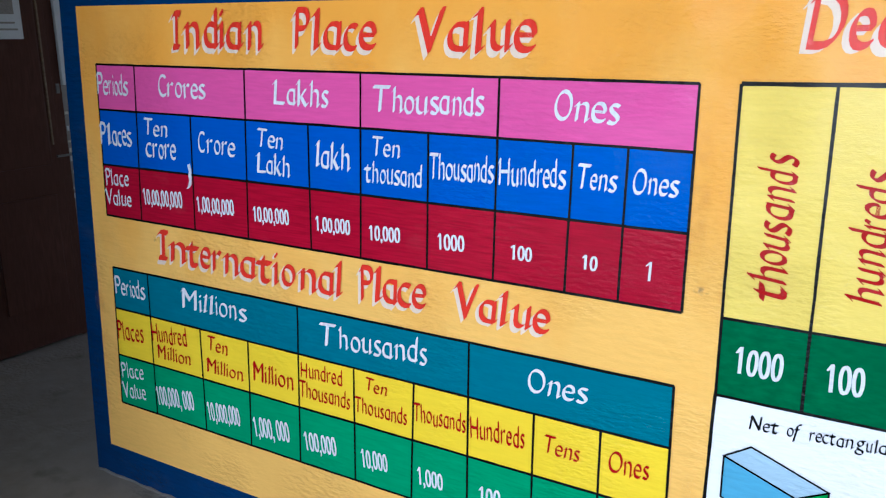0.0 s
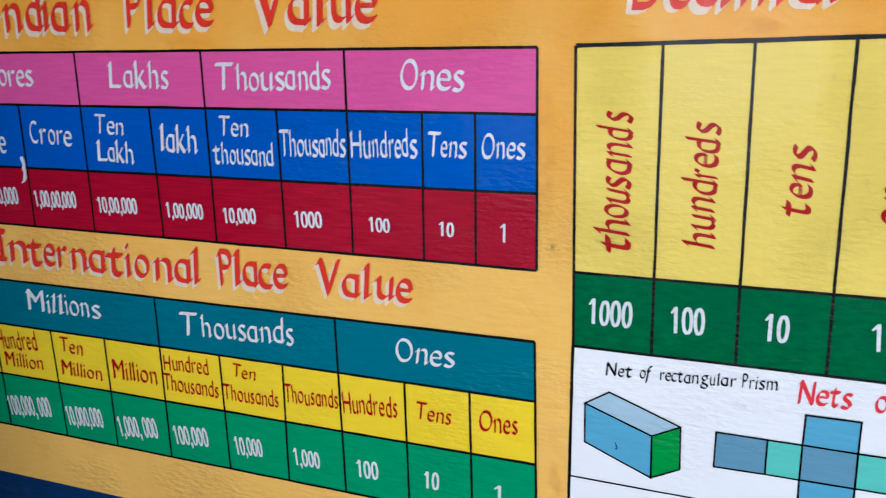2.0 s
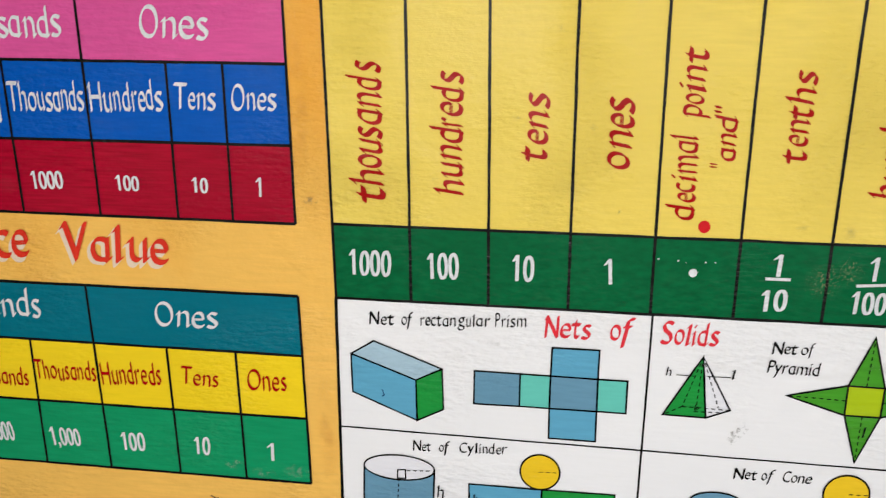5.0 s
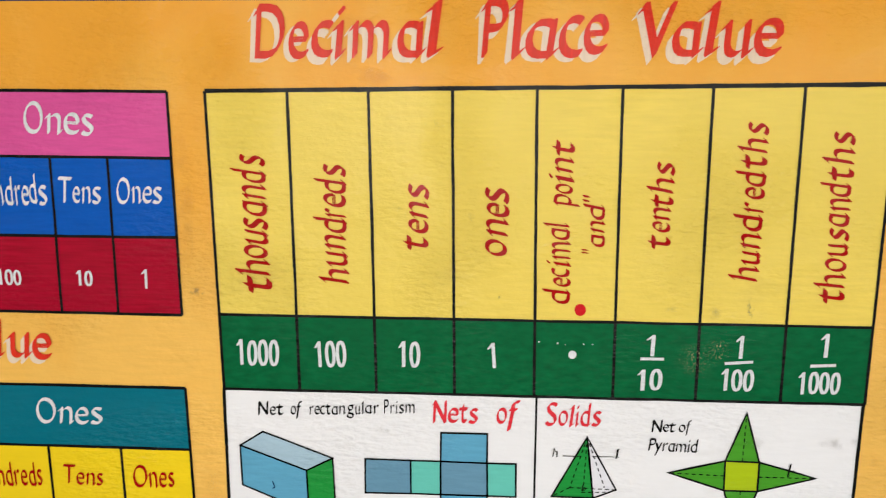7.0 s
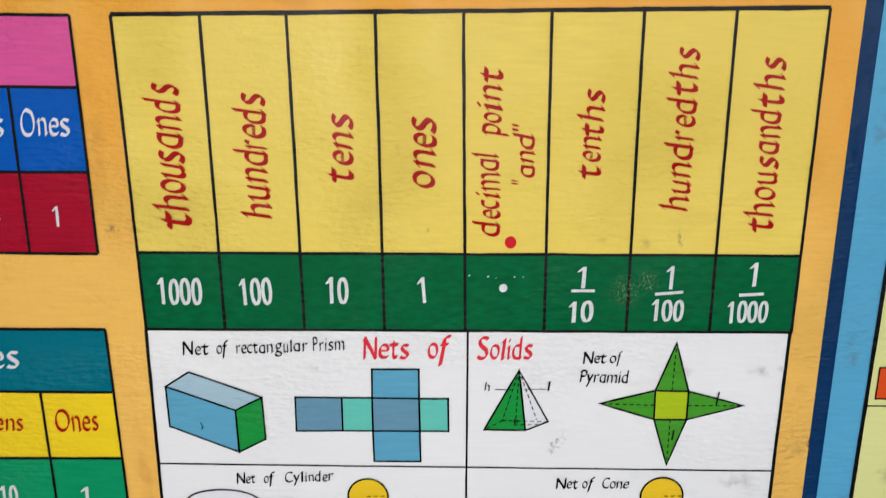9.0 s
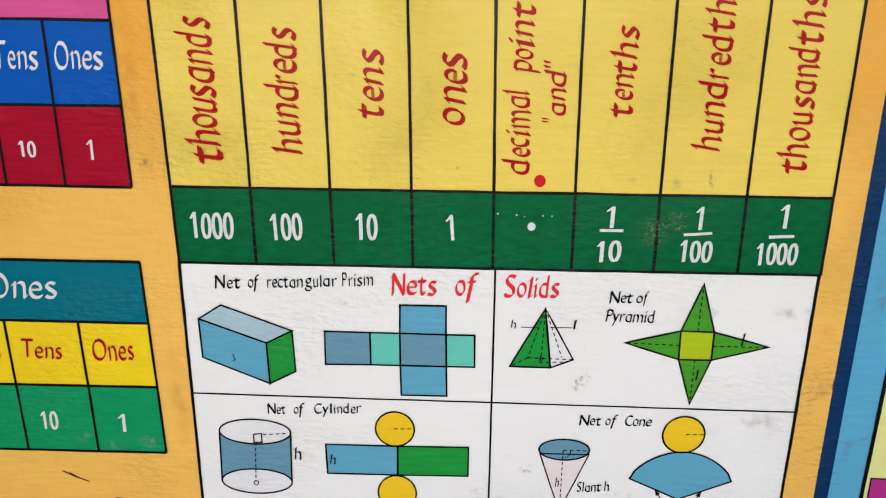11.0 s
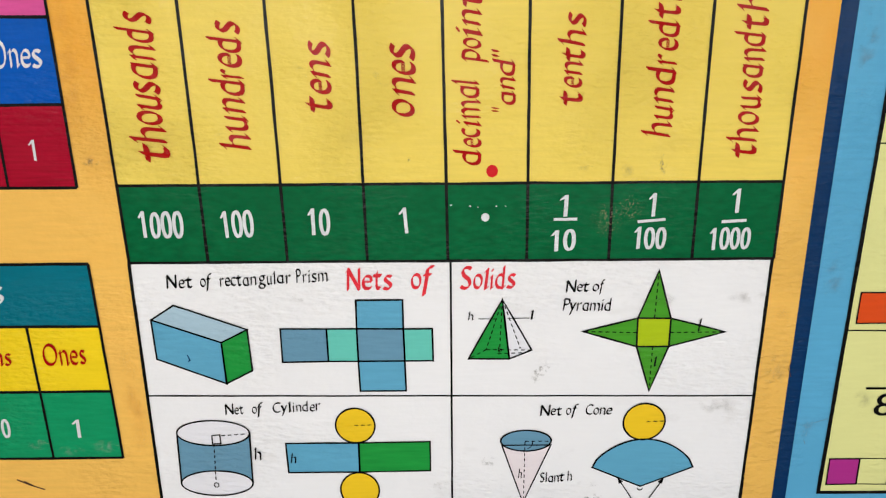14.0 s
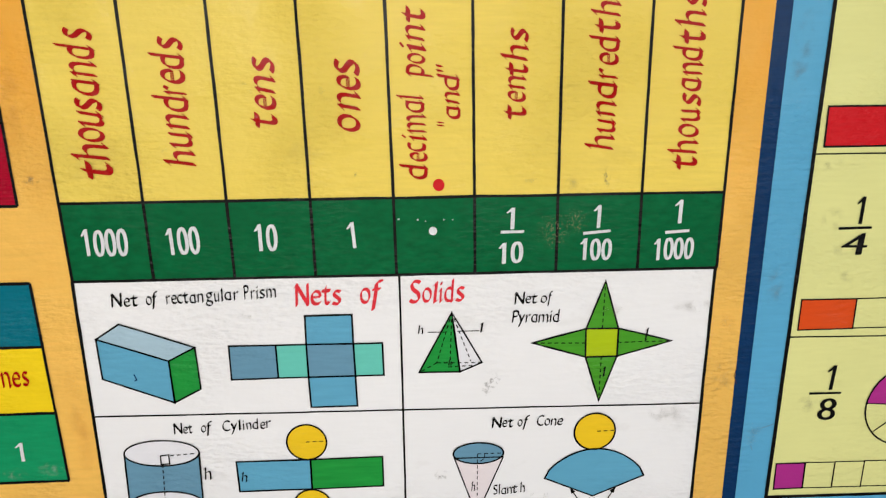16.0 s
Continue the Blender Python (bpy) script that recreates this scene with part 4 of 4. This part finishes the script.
word('l', 1.037, 0.510, 0.007, 0.0240, 0.0, BLACK, N[1], depth=0.0052)
word('h', 0.200, 0.289, 0.018, 0.0320, 0.0, BLACK, N[2], depth=0.0052)
word('h', 0.277, 0.280, 0.014, 0.0263, -4.1, BLACK, N[2], depth=0.0052)
word('h', 0.767, 0.238, 0.009, 0.0250, 0.0, BLACK, N[3], depth=0.0052)

# ---- chart of fractions ----
chart_e = thing("fractions_chart", 1.42, 0, 0.195, "pale lime painted fractions chart with coloured bars", "chart", "painted charts on the wall")
f0 = flat("field", [(1.409, 1.40), (2.6, 1.40), (2.6, 0.190), (1.422, 0.195)], 0.0020, PALE, chart_e)
rule("border", [(1.408, 1.40), (1.410, 1.251), (1.422, 0.195), (2.6, 0.190)], 0.0080, LINE, BLACK, chart_e)
rule("grid_line", [(1.417, 0.972), (2.6, 0.965)], 0.0030, LINE, BLACK, chart_e)
rule("grid_line", [(1.420, 0.588), (2.6, 0.575)], 0.0030, LINE, BLACK, chart_e)
shape(chart_e, "red_bar", [(1.427, 1.062), (2.3, 1.060), (2.3, 0.985), (1.430, 0.986)], SIGNAL, "whole red bar")
shape(chart_e, "orange_bar", [(1.433, 0.672), (1.546, 0.671), (1.548, 0.605), (1.434, 0.604)], ORANGE, "orange quarter of a bar", edge=0.0030)
rule("bar_outline", [(1.546, 0.671), (2.0, 0.672), (2.0, 0.605), (1.548, 0.605)], 0.0026, LINE, BLACK, chart_e)
shape(chart_e, "magenta_bar", [(1.433, 0.282), (1.497, 0.282), (1.499, 0.217), (1.435, 0.216)], MAGENTA, "magenta eighth of a bar", edge=0.0030)
for k in range(1, 8):
    x = 1.433 + 0.0655 * k
    rule("bar_outline", [(x, 0.282), (x + 0.0655, 0.281), (x + 0.0665, 0.215), (x + 0.002, 0.216)], 0.0024, LINE, BLACK, chart_e, closed=True)
flat("circle_sector", [(1.708, 0.420)] + oval(1.708, 0.420, 0.100, 0.100, 135, 176, 10), 0.0030, MAGENTA, chart_e, "magenta eighth of a circle")
rule("circle", oval(1.708, 0.420, 0.100, 0.100), 0.0036, 0.0040, BLACK, chart_e, closed=True)
for k in range(4):
    a = radians(45 * k - 4)
    rule("spoke", [(1.708 + 0.1 * math.cos(a), 0.42 + 0.1 * math.sin(a)), (1.708 - 0.1 * math.cos(a), 0.42 - 0.1 * math.sin(a))], 0.0024, 0.0038, BLACK, chart_e)
number('1', 1.511, 0.830, 0.016, 0.0570, 0.0, BLACK, f0)
number('4', 1.495, 0.767, 0.052, 0.0455, -1.1, BLACK, f0)
number('1', 1.510, 0.463, 0.018, 0.0580, 0.0, BLACK, f0)
number('8', 1.504, 0.390, 0.039, 0.0530, -2.9, BLACK, f0)
rule("fraction_bar", [(1.484, 0.822), (1.550, 0.823)], 0.0052, 0.0038, BLACK, f0)
rule("fraction_bar", [(1.480, 0.455), (1.549, 0.454)], 0.0052, 0.0038, BLACK, f0)

# ---- stains, scuffs, painted glints and scratches ----
for x, z, w, h, a, m, n in ((0.805, 0.500, 0.085, 0.026, 52, SOOT, 1), (0.703, 0.282, 0.034, 0.030, 10, SOOT, 3), (0.915, 0.222, 0.060, 0.020, 5, HAZE, 3), (0.930, 0.184, 0.060, 0.022, 25, SOOT, 3),
                            (1.215, 0.665, 0.10, 0.030, -4, HAZE, 1), (1.05, 0.66, 0.05, 0.03, 20, HAZE, 1), (1.18, 0.42, 0.09, 0.05, 0, HAZE, 3), (0.60, 0.22, 0.05, 0.02, 20, HAZE, 2), (0.12, 0.16, 0.11, 0.02, 0, HAZE, 2), (0.33, 0.67, 0.10, 0.02, 0, HAZE, 0)):
    smudge(x, z, w, h, a, m, N[n], "grey smudge of dirt")
# scuffs on the green row, their glints painted as pale flecks
for x, z, w, h, c in ((0.925, 0.830, 0.075, 0.085, 5), (0.965, 0.850, 0.06, 0.06, 6)):
    smudge(x, z, w, h, 20, SCUFF_GLINT, D[1][c], "pale patch of scuffs and painted glints")
for x, z, w, h, c, m in ((1.02, 0.935, 0.018, 0.05, 6, SOOT), (0.955, 0.925, 0.03, 0.03, 6, HAZE), (0.55, 0.95, 0.012, 0.012, 3, SOOT)):
    smudge(x, z, w, h, 0, m, D[0][c], "small stain")
for x, z, w, h, a, m in ((0.315, 1.362, 0.10, 0.035, -20, RUST), (-0.9, 1.36, 0.25, 0.04, 0, RUST), (-0.045, 0.95, 0.035, 0.02, 0, SOOT), (-1.60, 0.86, 0.04, 0.03, 0, SOOT), (-0.04, 0.42, 0.05, 0.3, 0, RUST), (-0.06, 1.15, 0.05, 0.35, 0, RUST),
                         (1.29, 0.50, 0.05, 0.12, 0, HAZE), (1.28, 0.62, 0.05, 0.05, 0, RUST), (-1.90, 0.6, 0.05, 0.4, 0, RUST)):
    smudge(x, z, w, h, a, m, mural, "faint stain on the yellow paint", depth=0.0019)
for pts, wd in (([(-0.325, 0.240), (-0.300, 0.226), (-0.268, 0.213)], 0.0030), ([(-0.215, 0.172), (-0.155, 0.166)], 0.0018), ([(-0.31, 0.235), (-0.29, 0.222)], 0.0035), ([(1.318, 0.522), (1.315, 0.50), (1.322, 0.482)], 0.0016)):
    rule("scratch", pts, wd, 0.0021, BROWN, mural, "dark scratch")
for pts in ([(1.387, 0.372), (1.415, 0.382)], [(1.371, 0.330), (1.376, 0.318)]):
    rule("scratch", pts, 0.0016, 0.0021, STEEL, mural_b, "faint dark scratch")
for x, z, w, h in ((1.375, 0.70, 0.04, 0.10), (1.365, 1.15, 0.04, 0.2), (1.37, 0.36, 0.05, 0.06)):
    smudge(x, z, w, h, 0, HAZE, mural_b, "faint grey smudge", depth=0.0021)
for x, z, w, h in ((1.47, 0.84, 0.05, 0.06), (1.505, 0.78, 0.06, 0.04), (1.52, 0.72, 0.04, 0.03), (1.45, 0.95, 0.06, 0.03), (1.48, 0.43, 0.05, 0.05)):
    smudge(x, z, w, h, 0, HAZE, f0, "faint grey smudge", depth=0.0023)
rule("pen_mark", [(0.087, 0.545), (0.091, 0.532), (0.086, 0.529)], 0.0020, 0.0046, NAVY, t_prism, "short dark pen mark")
flat("paint_drip", [(1.2535, 0.140), (1.2575, 0.140), (1.2610, 0.118), (1.2625, 0.092), (1.2590, 0.078), (1.2545, 0.076), (1.2530, 0.095)], 0.0040, LILAC, chart_n, "dried greyish white paint drip")
for x, z, w, h, a in ((-0.115, 0.325, 0.07, 0.035, 15), (-0.19, 0.315, 0.06, 0.03, -10), (-0.26, 0.33, 0.05, 0.03, 0)):
    smudge(x, z, w, h, a, BLOOM, B[2][9 if x > -0.235 else 8], "pale patch of scuffs and painted glints", depth=0.0028)
for x, z, w, h, a, c in ((0.20, 1.00, 0.03, 0.02, 10, 1), (0.36, 1.115, 0.05, 0.012, -40, 2), (0.50, 1.10, 0.05, 0.012, -45, 3), (0.43, 1.28, 0.06, 0.02, 0, 2), (0.88, 0.93, 0.04, 0.015, 0, 5)):
    smudge(x, z, w, h, a, HAZE, D[0][c], "faint grey smudge", depth=0.0027)
